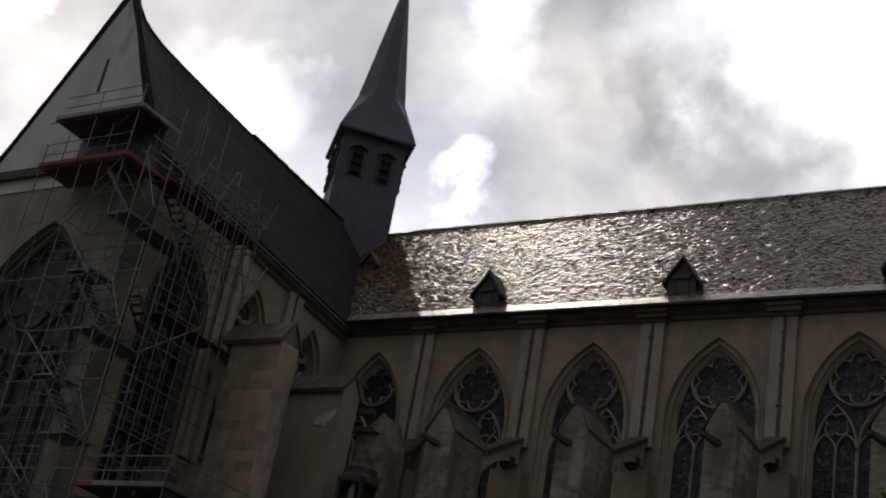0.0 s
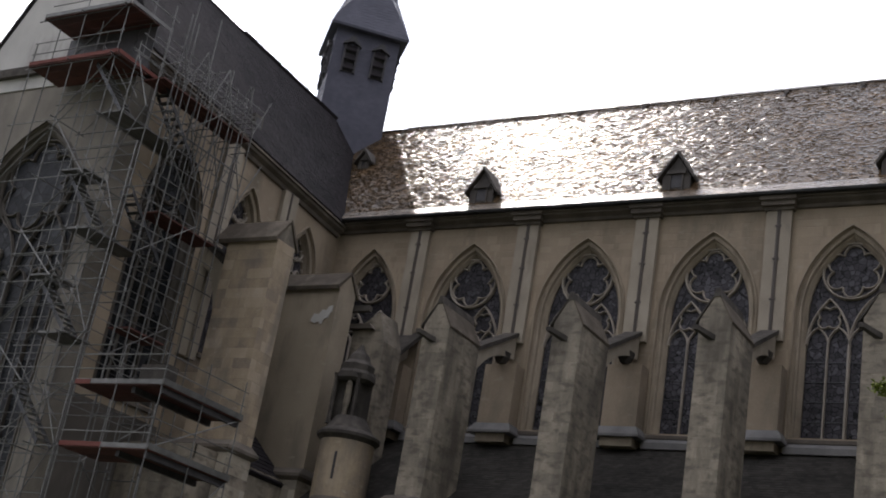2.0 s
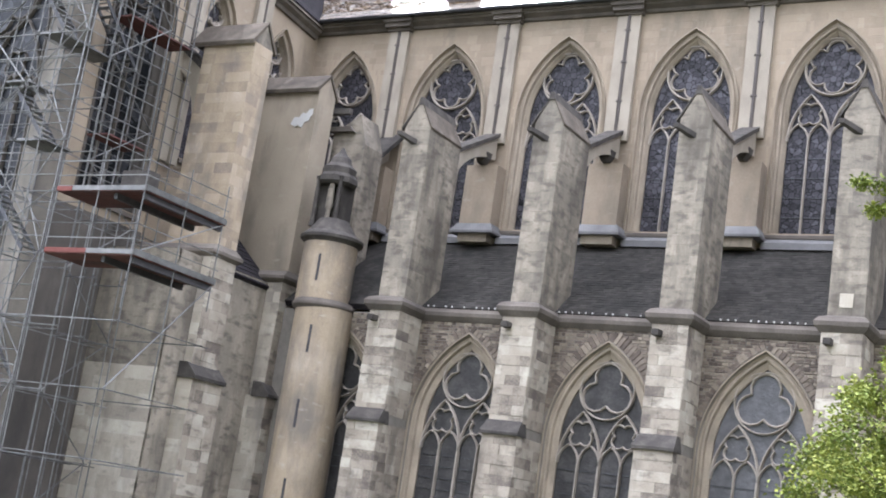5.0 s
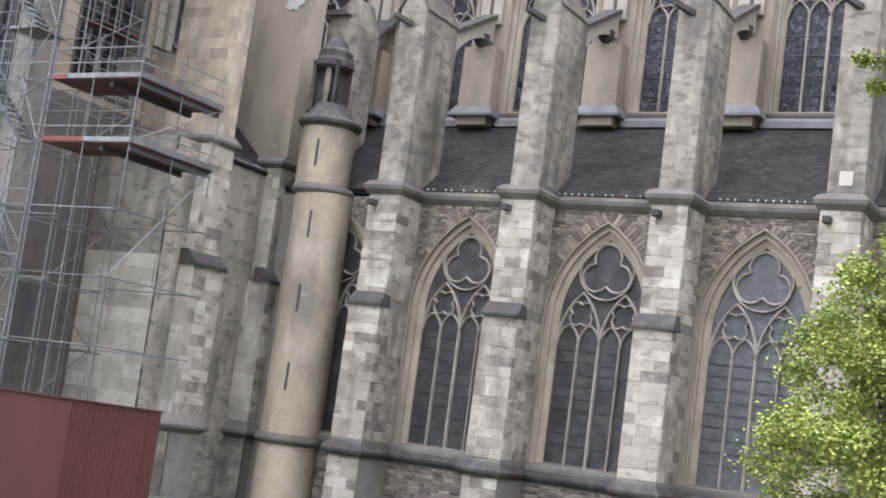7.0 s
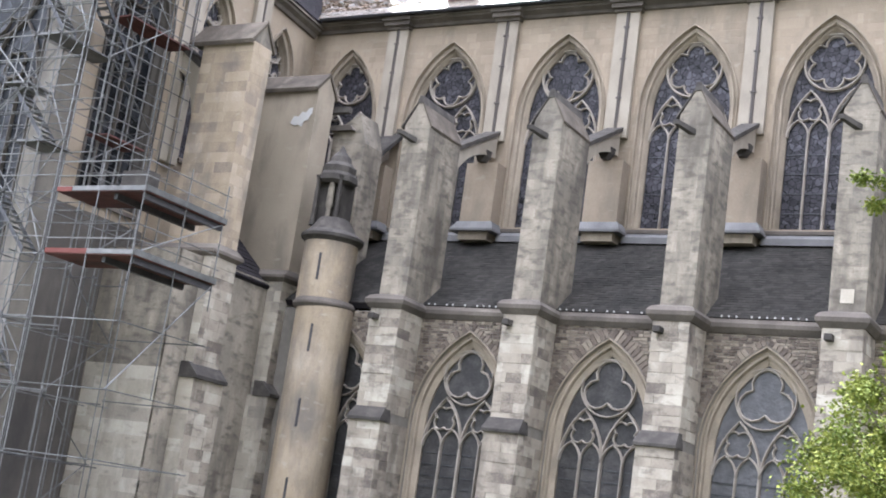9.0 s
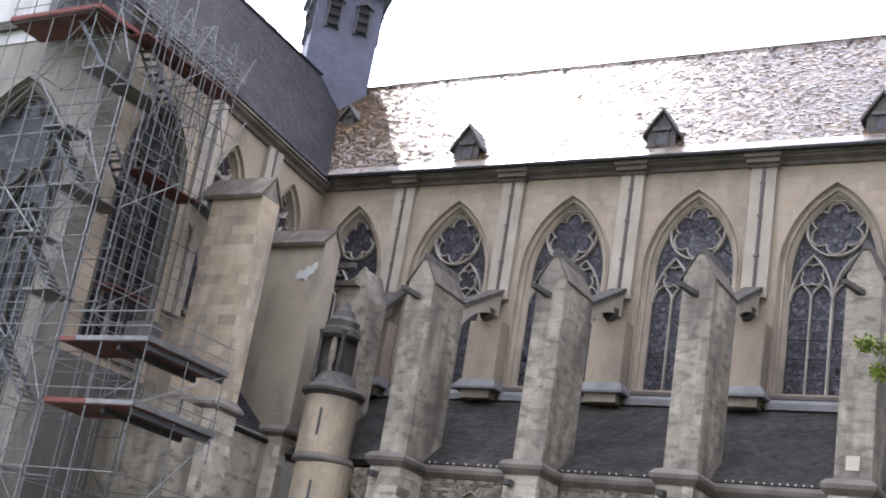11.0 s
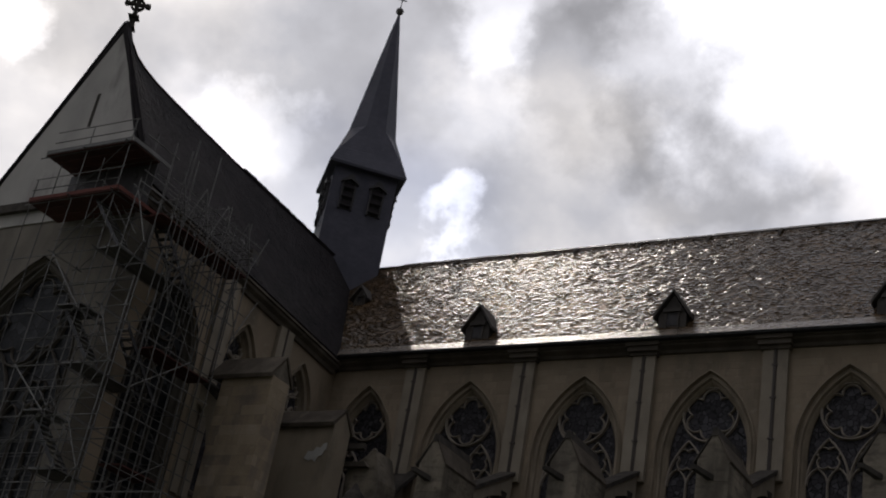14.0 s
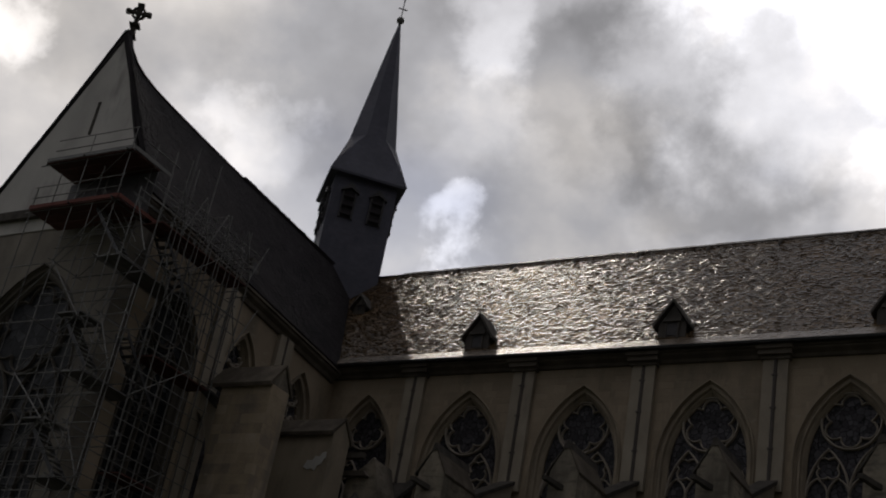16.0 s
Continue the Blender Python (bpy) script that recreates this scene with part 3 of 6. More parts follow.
def pilaster(i):
    u = X0 + BAY * (i + 0.5)
    p = thing("wall_pilaster", NAVE.at(u, 14.2, 0), "cream stone pilaster strip with capped foot", "pilaster", "pilasters of the nave", "structure")
    bm = bmesh.new()
    for s in (-1, 1):
        slab(bm, NAVE, u + s * 0.29 - 0.22, u + s * 0.29 + 0.22, 18.5, 23.98, 0, 0.22)
    slab(bm, NAVE, u - 0.1, u + 0.1, 18.5, 23.98, 0, 0.1)
    put("shaft", bm, STONE_DRESSED, p)
    bm = bmesh.new()
    slab(bm, NAVE, u - 0.6, u + 0.6, 23.98, 24.12, 0, 0.32)
    slab(bm, NAVE, u - 0.68, u + 0.68, 24.12, 24.32, 0, 0.5)
    slab(bm, NAVE, u - 0.74, u + 0.74, 24.32, 24.49, 0, 0.62)
    put("capital", bm, CORNICE, p, "dark weathered capital block")
    bm = bmesh.new()
    slab(bm, NAVE, u - 0.74, u + 0.74, 14.75, 17.35, 0, 0.75)
    put("lower_pier", bm, STONE_WARM, p)
    bm = bmesh.new()
    slab(bm, NAVE, u - 0.68, u + 0.68, 14.0, 14.35, 0, 0.8)
    put("foot", bm, STONE_FRAME, p)
    bm = bmesh.new()
    solid(bm, [[NAVE.at(u + x, 14.35, d) for x, d in ((-1.0, 0), (1.0, 0), (1.0, 1.0), (-1.0, 1.0))], [NAVE.at(u + x, 14.45, d) for x, d in ((-1.0, 0), (1.0, 0), (1.0, 1.0), (-1.0, 1.0))],
               [NAVE.at(u + x, 14.8, d) for x, d in ((-0.8, 0), (0.8, 0), (0.8, 0.77), (-0.8, 0.77))]])
    put("foot_cap", bm, LEAD, p, "sloping lead-grey cap")
    pipe = thing("downpipe", NAVE.at(u, 18.9, 0.2), "brown rainwater downpipe between pilaster shafts", "downpipe", "downpipes of the nave")
    bm = bmesh.new()
    tube(bm, NAVE.at(u, 18.9, 0.2), NAVE.at(u, 24.0, 0.2), 0.085, 8)
    put("pipe", bm, PIPE, pipe)
    for z in (20.2, 21.9, 23.3):
        bm = bmesh.new()
        slab(bm, NAVE, u - 0.12, u + 0.12, z - 0.03, z + 0.03, 0.08, 0.29)
        put("bracket", bm, PIPE, pipe)


for i in range(0, 7):
    pilaster(i)
bm = bmesh.new()
for i in bays:
    c = X0 + BAY * i
    prism(bm, Face((max(TX, c - BAY / 2 + 0.86), CLER_Y, 0), (0, -1, 0), (1, 0, 0)), [(0, 14.05), (0.32, 14.05), (0.32, 14.3), (0.1, 14.5), (0, 14.5)], 0, min(BAY - 1.72, c + BAY / 2 - 0.86 - TX))
tagged(part("flashing_clerestory", bm, LEAD), "grey lead flashing where the aisle roof meets the wall", "flashing", "", "structure")


# ---- roofs ----
SLATE_SPOTS = []


def roof(name, a, b, c, d, label, mat, row, width, thick=0.25, tilt=0.03, pick=None, proud=0.035, wavy=False):
    """A slated plane with eaves a-b and top d-c; the slates are thin solids in one mesh, each a little out of true."""
    a, b, c, d = map(Vector, (a, b, c, d))
    nrm = (b - a).cross(d - a).normalized()
    if nrm.z < 0:
        nrm = -nrm
    bm = bmesh.new()
    low = [v - nrm * thick for v in (a, b, c, d)]
    solid(bm, [low, [v - nrm * 0.03 for v in (a, b, c, d)]])
    base = tagged(part(name, bm, SLATE_DARK), label, "roof", "", "structure")
    verts, faces = [], []
    r = random.Random(len(name))
    rows = int((d - a).length / row)
    for k in range(rows):
        t0, t1 = k / rows, (k + 1.25) / rows
        la, lb = a.lerp(d, t0), b.lerp(c, t0)
        ha, hb = a.lerp(d, min(1, t1)), b.lerp(c, min(1, t1))
        n = max(1, int((lb - la).length / width))
        off = (k % 2) * 0.5 + (r.uniform(-0.12, 0.12) if wavy else 0.0)
        sag = r.gauss(0, 0.6)
        for i in range(-1, n):
            s0, s1 = max(0, (i + off) / n), min(1, (i + 1 + off) / n)
            if s1 - s0 < 0.2 / n:
                continue
            s1 -= 0.02 / n
            lift = proud + r.uniform(0, proud * 0.35)
            e, g = r.gauss(0, tilt) * row * 0.8, r.gauss(0, tilt) * width * (0.45 if wavy else 0.22)
            if wavy:
                # old battens sag in long patches
                spot = la.lerp(lb, s0)
                e += tilt * row * (0.1 * sag + 0.6 * noise.noise((spot.x * 0.9, k * 0.22, 3.0)))
            p = [la.lerp(lb, s0) + nrm * (lift + e - g), la.lerp(lb, s1) + nrm * (lift + e + g), ha.lerp(hb, s1) + nrm * (0.008 + g), ha.lerp(hb, s0) + nrm * (0.008 - g)]
            if pick and pick(k, (p[0].x + p[1].x) / 2):
                SLATE_SPOTS.append((base, mat, p, nrm))
                continue
            m = len(verts)
            verts += [*p, p[0] - nrm * 0.03, p[1] - nrm * 0.03]
            faces += [(m, m + 1, m + 2, m + 3), (m + 4, m + 5, m + 1, m), (m + 4, m, m + 3), (m + 1, m + 5, m + 2)]
    me = bpy.data.meshes.new("slates")
    me.from_pydata(verts, [], faces)
    me.materials.append(mat)
    ob = new("slates", me)
    ob.parent = base
    ob["kind"] = "stuff"
    return base


NE = (CLER_Y - 0.45, 24.74)
roof("roof_nave", (TX - 4.2, *NE), (NAVE_END, *NE), (NAVE_END, RIDGE_Y, RIDGE_Z), (TX - 4.2, RIDGE_Y, RIDGE_Z), "steep nave roof of worn glinting slates", SLATE, 0.15, 0.2, tilt=0.085, proud=0.021, wavy=True, pick=lambda k, x: 5 <= k < 13 and -18.6 < x < -12.4)
roof("roof_nave_eaves", (TX + 0.2, NE[0] - 0.3, NE[1] - 0.14), (NAVE_END, NE[0] - 0.3, NE[1] - 0.14), (NAVE_END, NE[0] + 0.2, NE[1] + 0.39), (TX + 0.2, NE[0] + 0.2, NE[1] + 0.39), "smooth bottom courses of the nave roof", SLATE_EAVES, 0.17, 0.21, 0.06, tilt=0.03, proud=0.01)
roof("roof_nave_rear", (NAVE_END, 2 * RIDGE_Y - NE[0], NE[1]), (TX - 4.2, 2 * RIDGE_Y - NE[0], NE[1]), (TX - 4.2, RIDGE_Y, RIDGE_Z), (NAVE_END, RIDGE_Y, RIDGE_Z), "rear slope of the nave roof in slate", SLATE_DARK, 0.6, 1.2)
TE = (TX + 0.5, TEAVE_Z)


def eave_z(y):
    """The transept's eaves settle towards the crossing."""
    return 24.5 + (47.0 - y) * 0.09


TIP_Z = 34.7
RIDGE_LINE = [(TGABLE_Y - 0.1, TIP_Z), (33.4, 34.15), (33.9, 33.74), (34.5, 33.5), (35.4, 33.31), (36.8, 33.17), (38.78, 33.02), (42.5, 32.78), (RIDGE_Y - 0.2, 32.25)]
TW = 2 * TRIDGE_X - TE[0] - 1.5
for (ya, za), (yb, zb) in zip(RIDGE_LINE, RIDGE_LINE[1:]):
    last = yb > 50
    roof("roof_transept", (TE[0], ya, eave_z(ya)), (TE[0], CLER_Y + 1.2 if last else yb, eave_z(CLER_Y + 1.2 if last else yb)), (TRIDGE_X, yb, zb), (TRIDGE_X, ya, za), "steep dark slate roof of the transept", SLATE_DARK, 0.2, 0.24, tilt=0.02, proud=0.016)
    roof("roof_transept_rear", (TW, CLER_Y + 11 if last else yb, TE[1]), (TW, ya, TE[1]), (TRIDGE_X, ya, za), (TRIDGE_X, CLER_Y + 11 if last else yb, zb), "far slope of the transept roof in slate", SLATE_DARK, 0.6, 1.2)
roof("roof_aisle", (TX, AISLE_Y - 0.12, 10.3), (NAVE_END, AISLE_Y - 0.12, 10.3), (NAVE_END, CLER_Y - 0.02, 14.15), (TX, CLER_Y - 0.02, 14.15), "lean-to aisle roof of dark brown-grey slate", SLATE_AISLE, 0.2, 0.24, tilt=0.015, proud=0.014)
bm = bmesh.new()
for k in range(int((NAVE_END - TX + 1) / 0.5)):
    x = TX - 1 + k * 0.5
    q = rng.uniform(0, 0.03)
    prism(bm, Face((x, RIDGE_Y, 0), (0, -1, 0), (1, 0, 0)), [(-0.2, RIDGE_Z - 0.26), (0.2, RIDGE_Z - 0.26), (0.17, RIDGE_Z - 0.17), (0.03, RIDGE_Z + 0.03 + q), (-0.03, RIDGE_Z + 0.03 + q), (-0.17, RIDGE_Z - 0.17)], 0.0, 0.49)
tagged(part("ridge_tiles_nave", bm, SLATE_EAVES), "worn ridge tiles along the nave roof", "ridge tiles", "", "structure")
bm = bmesh.new()
for k in range(20):
    y = 42.5 + k * 0.5
    z = 32.78 - 0.53 * (y - 42.5) / (RIDGE_Y - 42.7)
    box(bm, TRIDGE_X - 0.14, TRIDGE_X + 0.14, y, y + 0.49, z - 0.12, z + 0.015 + rng.uniform(0, 0.03))
tagged(part("ridge_tiles_transept", bm, SLATE_DARK), "dark ridge tiles along the transept roof", "ridge tiles", "", "structure")


def lay_slates():
    """The picked-out slates, each an object of its own on one shared mesh."""
    me = bpy.data.meshes.new("slate")
    me.from_pydata([(0, 0, 0), (1, 0, 0), (1, 1, 0), (0, 1, 0), (0, 0, -0.03), (1, 0, -0.03)], [], [(0, 1, 2, 3), (4, 5, 1, 0), (4, 0, 3), (1, 5, 2)])
    me.materials.append(SLATE_PIECE)
    for base, mat, p, nrm in SLATE_SPOTS:
        ob = new("slate", me)
        ob.parent = base
        x, y = p[1] - p[0], p[3] - p[0]
        z = x.cross(y).normalized()
        m = Matrix((x, y, z)).transposed().to_4x4()
        m.translation = p[0]
        ob.matrix_basis = m

# ---- nave: aisle ----
A_A, A_RISE, A_SPRING, A_SILL = 2.04, 3.5, 5.85, 0.72
bm = bmesh.new()
for i in range(1, 8):
    c = X0 + BAY * i
    wall_bay(bm, AISLE, c - BAY / 2, c + BAY / 2, c, GROUND_Z - 0.2, 10.0, A_SILL, A_SPRING, A_A, A_RISE, -1.0, 0)
slab(bm, AISLE, TX + 0.02, X0 + BAY / 2, GROUND_Z - 0.2, 10.0, -1.0, 0)
wall_aisle = tagged(part("wall_aisle", bm, MORTAR), "rubble stone aisle wall pierced by large windows", "church wall", "", "structure")
for i in range(1, 8):
    c = X0 + BAY * i
    rise = inner(A_A, A_RISE, A_A + 0.07)
    free = clear_of(c, A_A + 0.07, A_SILL, A_SPRING, rise)
    ub = pieced(AISLE, c - BAY / 2 + 0.6, c + BAY / 2 - 0.6, 5.4, 9.98, 0.115, 0.22, 0.03, rng, free, 0.022, 0.07, wobble=0.014)
    ob = put("rubble_facing", ub, RUBBLE, wall_aisle)
    ob["kind"] = "stuff"
    ub = pieced(AISLE, c - BAY / 2 + 0.6, c + BAY / 2 - 0.6, GROUND_Z, 0.0, 0.15, 0.32, 0.03, rng, None, 0.025, 0.07, wobble=0.012)
    ob = put("rubble_facing", ub, RUBBLE, wall_aisle)
    ob["kind"] = "stuff"
    vb = bmesh.new()
    up_pts = arch(A_A + 0.1, A_SPRING, inner(A_A, A_RISE, A_A + 0.1), c, 13)
    for p, q in zip(up_pts, up_pts[1:]):
        if min(p[1], q[1]) < A_SPRING + 0.9:
            continue
        along = Vector((q[0] - p[0], q[1] - p[1]))
        away = Vector((-along.y, along.x)).normalized()
        for k in range(2):
            a0, a1 = Vector(p) + along * (k / 2 + 0.04), Vector(p) + along * ((k + 1) / 2 - 0.04)
            far = rng.uniform(0.32, 0.46) if i == 3 else rng.uniform(0.14, 0.3)
            prism(vb, AISLE, [tuple(a0), tuple(a1), tuple(a1 + away * far), tuple(a0 + away * far)], -0.03, 0.05 + rng.uniform(0, 0.012))
    ob = put("voussoirs", vb, RUBBLE, wall_aisle)
    ob["kind"] = "stuff"
    window("window_%d" % (i + 10), AISLE, c, A_SILL, A_SPRING, A_A, A_RISE, 1.6, 4,
           "broad pointed aisle window with trefoil tracery and leaded glass", GLASS_PALE if i in (4,) else GLASS_AISLE, recess=0.42, group="aisle windows", head="three")


def band(name, path, profile, mat, label, category):
    """A string course: profile (out, z) carried along a line of (x, y) points, out to its right-hand side."""
    bm = bmesh.new()
    rings = []
    n = len(path)
    for i, p in enumerate(path):
        p = Vector(p)
        d = []
        if i > 0:
            d.append((p - Vector(path[i - 1])).normalized())
        if i < n - 1:
            d.append((Vector(path[i + 1]) - p).normalized())
        outs = [Vector((t.y, -t.x)) for t in d]
        o = sum(outs, Vector((0, 0)))
        o = o / max(0.3, o.dot(outs[0]))
        rings.append([Vector((p.x + o.x * q, p.y + o.y * q, z)) for q, z in profile])
    solid(bm, rings)
    return tagged(part(name, bm, mat), label, category, "", "structure")


BUT_W, BUT_Y = 0.64, 41.5


def buttress_path(first, last):
    path = [(X0 + BAY * (first + 0.5) - BUT_W - 1.0, AISLE_Y)]
    for i in range(first, last):
        u = X0 + BAY * (i + 0.5)
        path += [(u - BUT_W, AISLE_Y), (u - BUT_W, BUT_Y), (u + BUT_W, BUT_Y), (u + BUT_W, AISLE_Y)]
    return path + [(NAVE_END, AISLE_Y)]


band("string_course_upper", buttress_path(1, 7), [(-0.1, 9.78), (0.06, 9.8), (0.2, 9.98), (0.22, 10.12), (0.1, 10.28), (-0.1, 10.36)], CORNICE, "dark stone string course below the aisle roof", "string course")
lowpath = [(x, y - (0.3 if y < 42 else 0)) for x, y in buttress_path(1, 7)]
band("string_course_lower", lowpath, [(-0.2, 0.05), (0.1, 0.06), (0.24, 0.2), (0.26, 0.3), (0.12, 0.5), (-0.2, 0.72)], COPING, "sooty stone string course below the aisle windows", "string course")


BLOCKS = {}


def block_mesh(kind, mat, w, h, depth=0.12):
    """One squared stone with bevelled arrises, shared by all of about its size."""
    w, h = round(w / 0.06) * 0.06, round(h / 0.03) * 0.03
    key = (kind, w, h)
    if key not in BLOCKS:
        c, g = (0.004, 0.0008) if kind == STONE_MIXED.name else (0.002, 0.0)
        vs = [(-w / 2 + g, -depth, g), (w / 2 - g, -depth, g), (w / 2 - g, -depth, h - g), (-w / 2 + g, -depth, h - g)]
        vs += [(x, -0.014, z) for x, _, z in vs[:4]]
        vs += [(-w / 2 + c, 0, c), (w / 2 - c, 0, c), (w / 2 - c, 0, h - c), (-w / 2 + c, 0, h - c)]
        fs = [(8, 11, 10, 9)] + [(a + i, b + i, b + (i + 1) % 4, a + (i + 1) % 4) for a, b in ((0, 4), (4, 8)) for i in range(4)]
        me = bpy.data.meshes.new("stone_block")
        me.from_pydata(vs, [], fs)
        me.materials.append(mat)
        BLOCKS[key] = me
    return BLOCKS[key], w, h


PIECES = []


def blocks(parent, face, u0, u1, z0, z1, course, length, mat, proud=0.012):
    """Squared stones laid over one face of a pier later on, each an object of its own."""
    PIECES.append((parent, face, u0, u1, z0, z1, course, length, mat, proud))


def lay_blocks():
    r = random.Random(21)
    for parent, face, u0, u1, z0, z1, course, length, mat, proud in PIECES:
        n = max(1, round((z1 - z0) / course))
        h = (z1 - z0) / n
        basis = Matrix((face.u, face.n, Vector((0, 0, 1)))).transposed().to_4x4()
        for k in range(n):
            cuts = [u0]
            first = length * (0.55 if k % 2 else 1.05) * r.uniform(0.6, 1.35)
            u = u0 + first
            while u < u1 - length * 0.35:
                cuts.append(u)
                u += length * r.uniform(0.6, 1.6)
            cuts.append(u1)
            for a, b in zip(cuts, cuts[1:]):
                me, w, hh = block_mesh(mat.name, mat, b - a, h)
                ob = new("stone_block", me)
                ob.parent = parent
                m = basis.copy()
                m.translation = face.at((a + b) / 2, z0 + k * h, proud + r.uniform(-0.004, 0.014) * (1.6 if mat is STONE_MIXED else 0.35))
                ob.matrix_parent_inverse = Matrix.Translation(-parent.location)
                ob.matrix_basis = m @ Matrix.Diagonal(((b - a) / w, 1, h / hh, 1))


def nave_buttress(i):
    u = X0 + BAY * (i + 0.5)
    t = thing("flying_buttress", (u, BUT_Y + 0.8, GROUND_Z), "tall weathered stone buttress with flyer and gabled top", "buttress", "buttresses of the nave")
    front = Face((u, BUT_Y, 0), (1, 0, 0), (0, -1, 0))
    side = Face((u + BUT_W, BUT_Y, 0), (0, 1, 0), (1, 0, 0))
    bm = bmesh.new()
    box(bm, u - BUT_W, u + BUT_W, BUT_Y, AISLE_Y + 0.9, 5.6, 9.8)
    mid = put("middle_pier", bm, MORTAR, t)
    blocks(mid, front, -BUT_W, BUT_W, 5.95, 9.8, 0.36, 0.66, STONE_MIXED)
    blocks(mid, side, 0.0, 1.66, 5.95, 9.8, 0.36, 0.66, STONE_MIXED)
    bm = bmesh.new()
    box(bm, u - BUT_W - 0.03, u + BUT_W + 0.03, BUT_Y - 0.28, AISLE_Y + 0.6, GROUND_Z - 0.2, 5.6)
    low = put("lower_pier", bm, MORTAR, t)
    lf = Face((u, BUT_Y - 0.28, 0), (1, 0, 0), (0, -1, 0))
    ls = Face((u + BUT_W + 0.03, BUT_Y - 0.28, 0), (0, 1, 0), (1, 0, 0))
    blocks(low, lf, -BUT_W - 0.03, BUT_W + 0.03, 0.7, 5.6, 0.36, 0.66, STONE_MIXED)
    blocks(low, ls, 0.0, 1.95, 0.7, 5.6, 0.36, 0.66, STONE_MIXED)
    blocks(low, lf, -BUT_W - 0.03, BUT_W + 0.03, GROUND_Z, 0.06, 0.38, 0.64, STONE_MIXED)
    bm = bmesh.new()
    solid(bm, [[(u + x, BUT_Y + y, 5.58) for x, y in ((-0.74, -0.42), (0.74, -0.42), (0.74, 0.3), (-0.74, 0.3))], [(u + x, BUT_Y + y, 5.68) for x, y in ((-0.74, -0.42), (0.74, -0.42), (0.74, 0.3), (-0.74, 0.3))],
               [(u + x, BUT_Y + y, 6.12) for x, y in ((-0.66, -0.02), (0.66, -0.02), (0.66, 0.3), (-0.66, 0.3))]])
    put("weathering", bm, COPING, t, "dark sloping offset stone")
    bm = bmesh.new()
    solid(bm, [[(u - 0.35 + x, BUT_Y - y, z + 9.45) for x, z in ((-0.12, -0.1), (0.12, -0.1), (0.12, 0.1), (-0.12, 0.1))] for y in (-0.1, 0.42)])
    put("gargoyle_spout", bm, COPING, t, "short dark spout below the string course")
    # above the aisle roof
    uw, uy, back = 0.57, BUT_Y + 0.3, BUT_Y + 2.75
    bm = bmesh.new()
    box(bm, u - uw, u + uw, uy, back, 10.0, 17.15)
    up = put("upper_pier", bm, STONE_OLD, t)
    blocks(up, Face((u, uy, 0), (1, 0, 0), (0, -1, 0)), -uw, uw, 10.36, 17.12, 0.38, 0.62, STONE_OLD)
    blocks(up, Face((u + uw, uy, 0), (0, 1, 0), (1, 0, 0)), 0.0, back - uy, 10.36, 17.12, 0.38, 0.66, STONE_OLD)
    bm = bmesh.new()
    prism(bm, Face((u, uy, 0), (1, 0, 0), (0, -1, 0)), [(-uw, 17.15), (uw, 17.15), (0.0, 18.2)], -(back - uy), 0.0)
    put("gable_top", bm, STONE_OLD, t)
    for s in (-1, 1):
        w = 0.14 if s < 0 else 0.03
        bm = bmesh.new()
        prism(bm, Face((u, uy, 0), (1, 0, 0), (0, -1, 0)), [(s * (uw + w), 17.02), (s * (uw + w + 0.03), 17.1), (0.0, 18.27), (0.0, 18.2)], -(back - uy) - 0.03, 0.03)
        # the left slope is in shade, put in by the darker stone
        put("saddle_slab", bm, COPING if s < 0 else SLAB, t, "weathered saddle roof slab, darker on the shaded left")
    bm = bmesh.new()
    prism(bm, Face((u, uy, 0), (1, 0, 0), (0, -1, 0)), [(-0.14, 18.02), (0.14, 18.02), (0.07, 18.33), (-0.07, 18.33)], -(back - uy) - 0.1, 0.04)
    put("ridge_coping", bm, COPING, t, "soot-dark ridge coping")
    for s in (-1,):
        bm = bmesh.new()
        o = Vector((u - 0.05, uy, 16.5))
        w = Vector((-0.62, -0.55, 0.32)).normalized()
        solid(bm, [[o + q - w * 0.3 for q in (Vector((-0.12, 0, -0.1)), Vector((0.14, 0, -0.12)), Vector((0.14, 0, 0.1)), Vector((-0.12, 0, 0.1)))],
                   [o + q * 0.75 + w * 0.72 for q in (Vector((-0.12, 0, -0.1)), Vector((0.14, 0, -0.12)), Vector((0.14, 0, 0.1)), Vector((-0.12, 0, 0.1)))]])
        put("water_spout", bm, COPING, t, "dark projecting stone water spout")
    # the flyer: a quarter arch up to the wall, with coping
    s = Face((u, back, 0), (0, 1, 0), (1, 0, 0))
    span = CLER_Y - 0.2 - back
    lower = [(span * k / 10, 14.6 + 3.1 * math.sin(math.acos(1 - k / 10))) for k in range(11)]
    bm = bmesh.new()
    prism(bm, s, [(0, 16.85), (0, 14.6)] + lower[1:] + [(span, 18.75)], -0.26, 0.26)
    put("flyer", bm, STONE_DRESSED, t, "pale stone flyer arch")
    bm = bmesh.new()
    prism(bm, s, [(-0.1, 16.78), (span + 0.15, 18.85), (span + 0.15, 19.02), (-0.1, 16.98)], -0.36, 0.36)
    put("flyer_coping", bm, COPING, t, "dark sloping flyer coping")
    bm = bmesh.new()
    solid(bm, [[(u + x * k, CLER_Y - 0.74 + y, z) for x, y in ((-0.16, -0.3), (0.16, -0.3), (0.2, 0.1), (-0.2, 0.1))] for z, k in ((17.35, 0.6), (17.6, 1.5), (17.85, 1.7))])
    put("corbel", bm, COPING, t, "dark carved corbel")
    return t


for i in range(1, 7):
    nave_buttress(i)


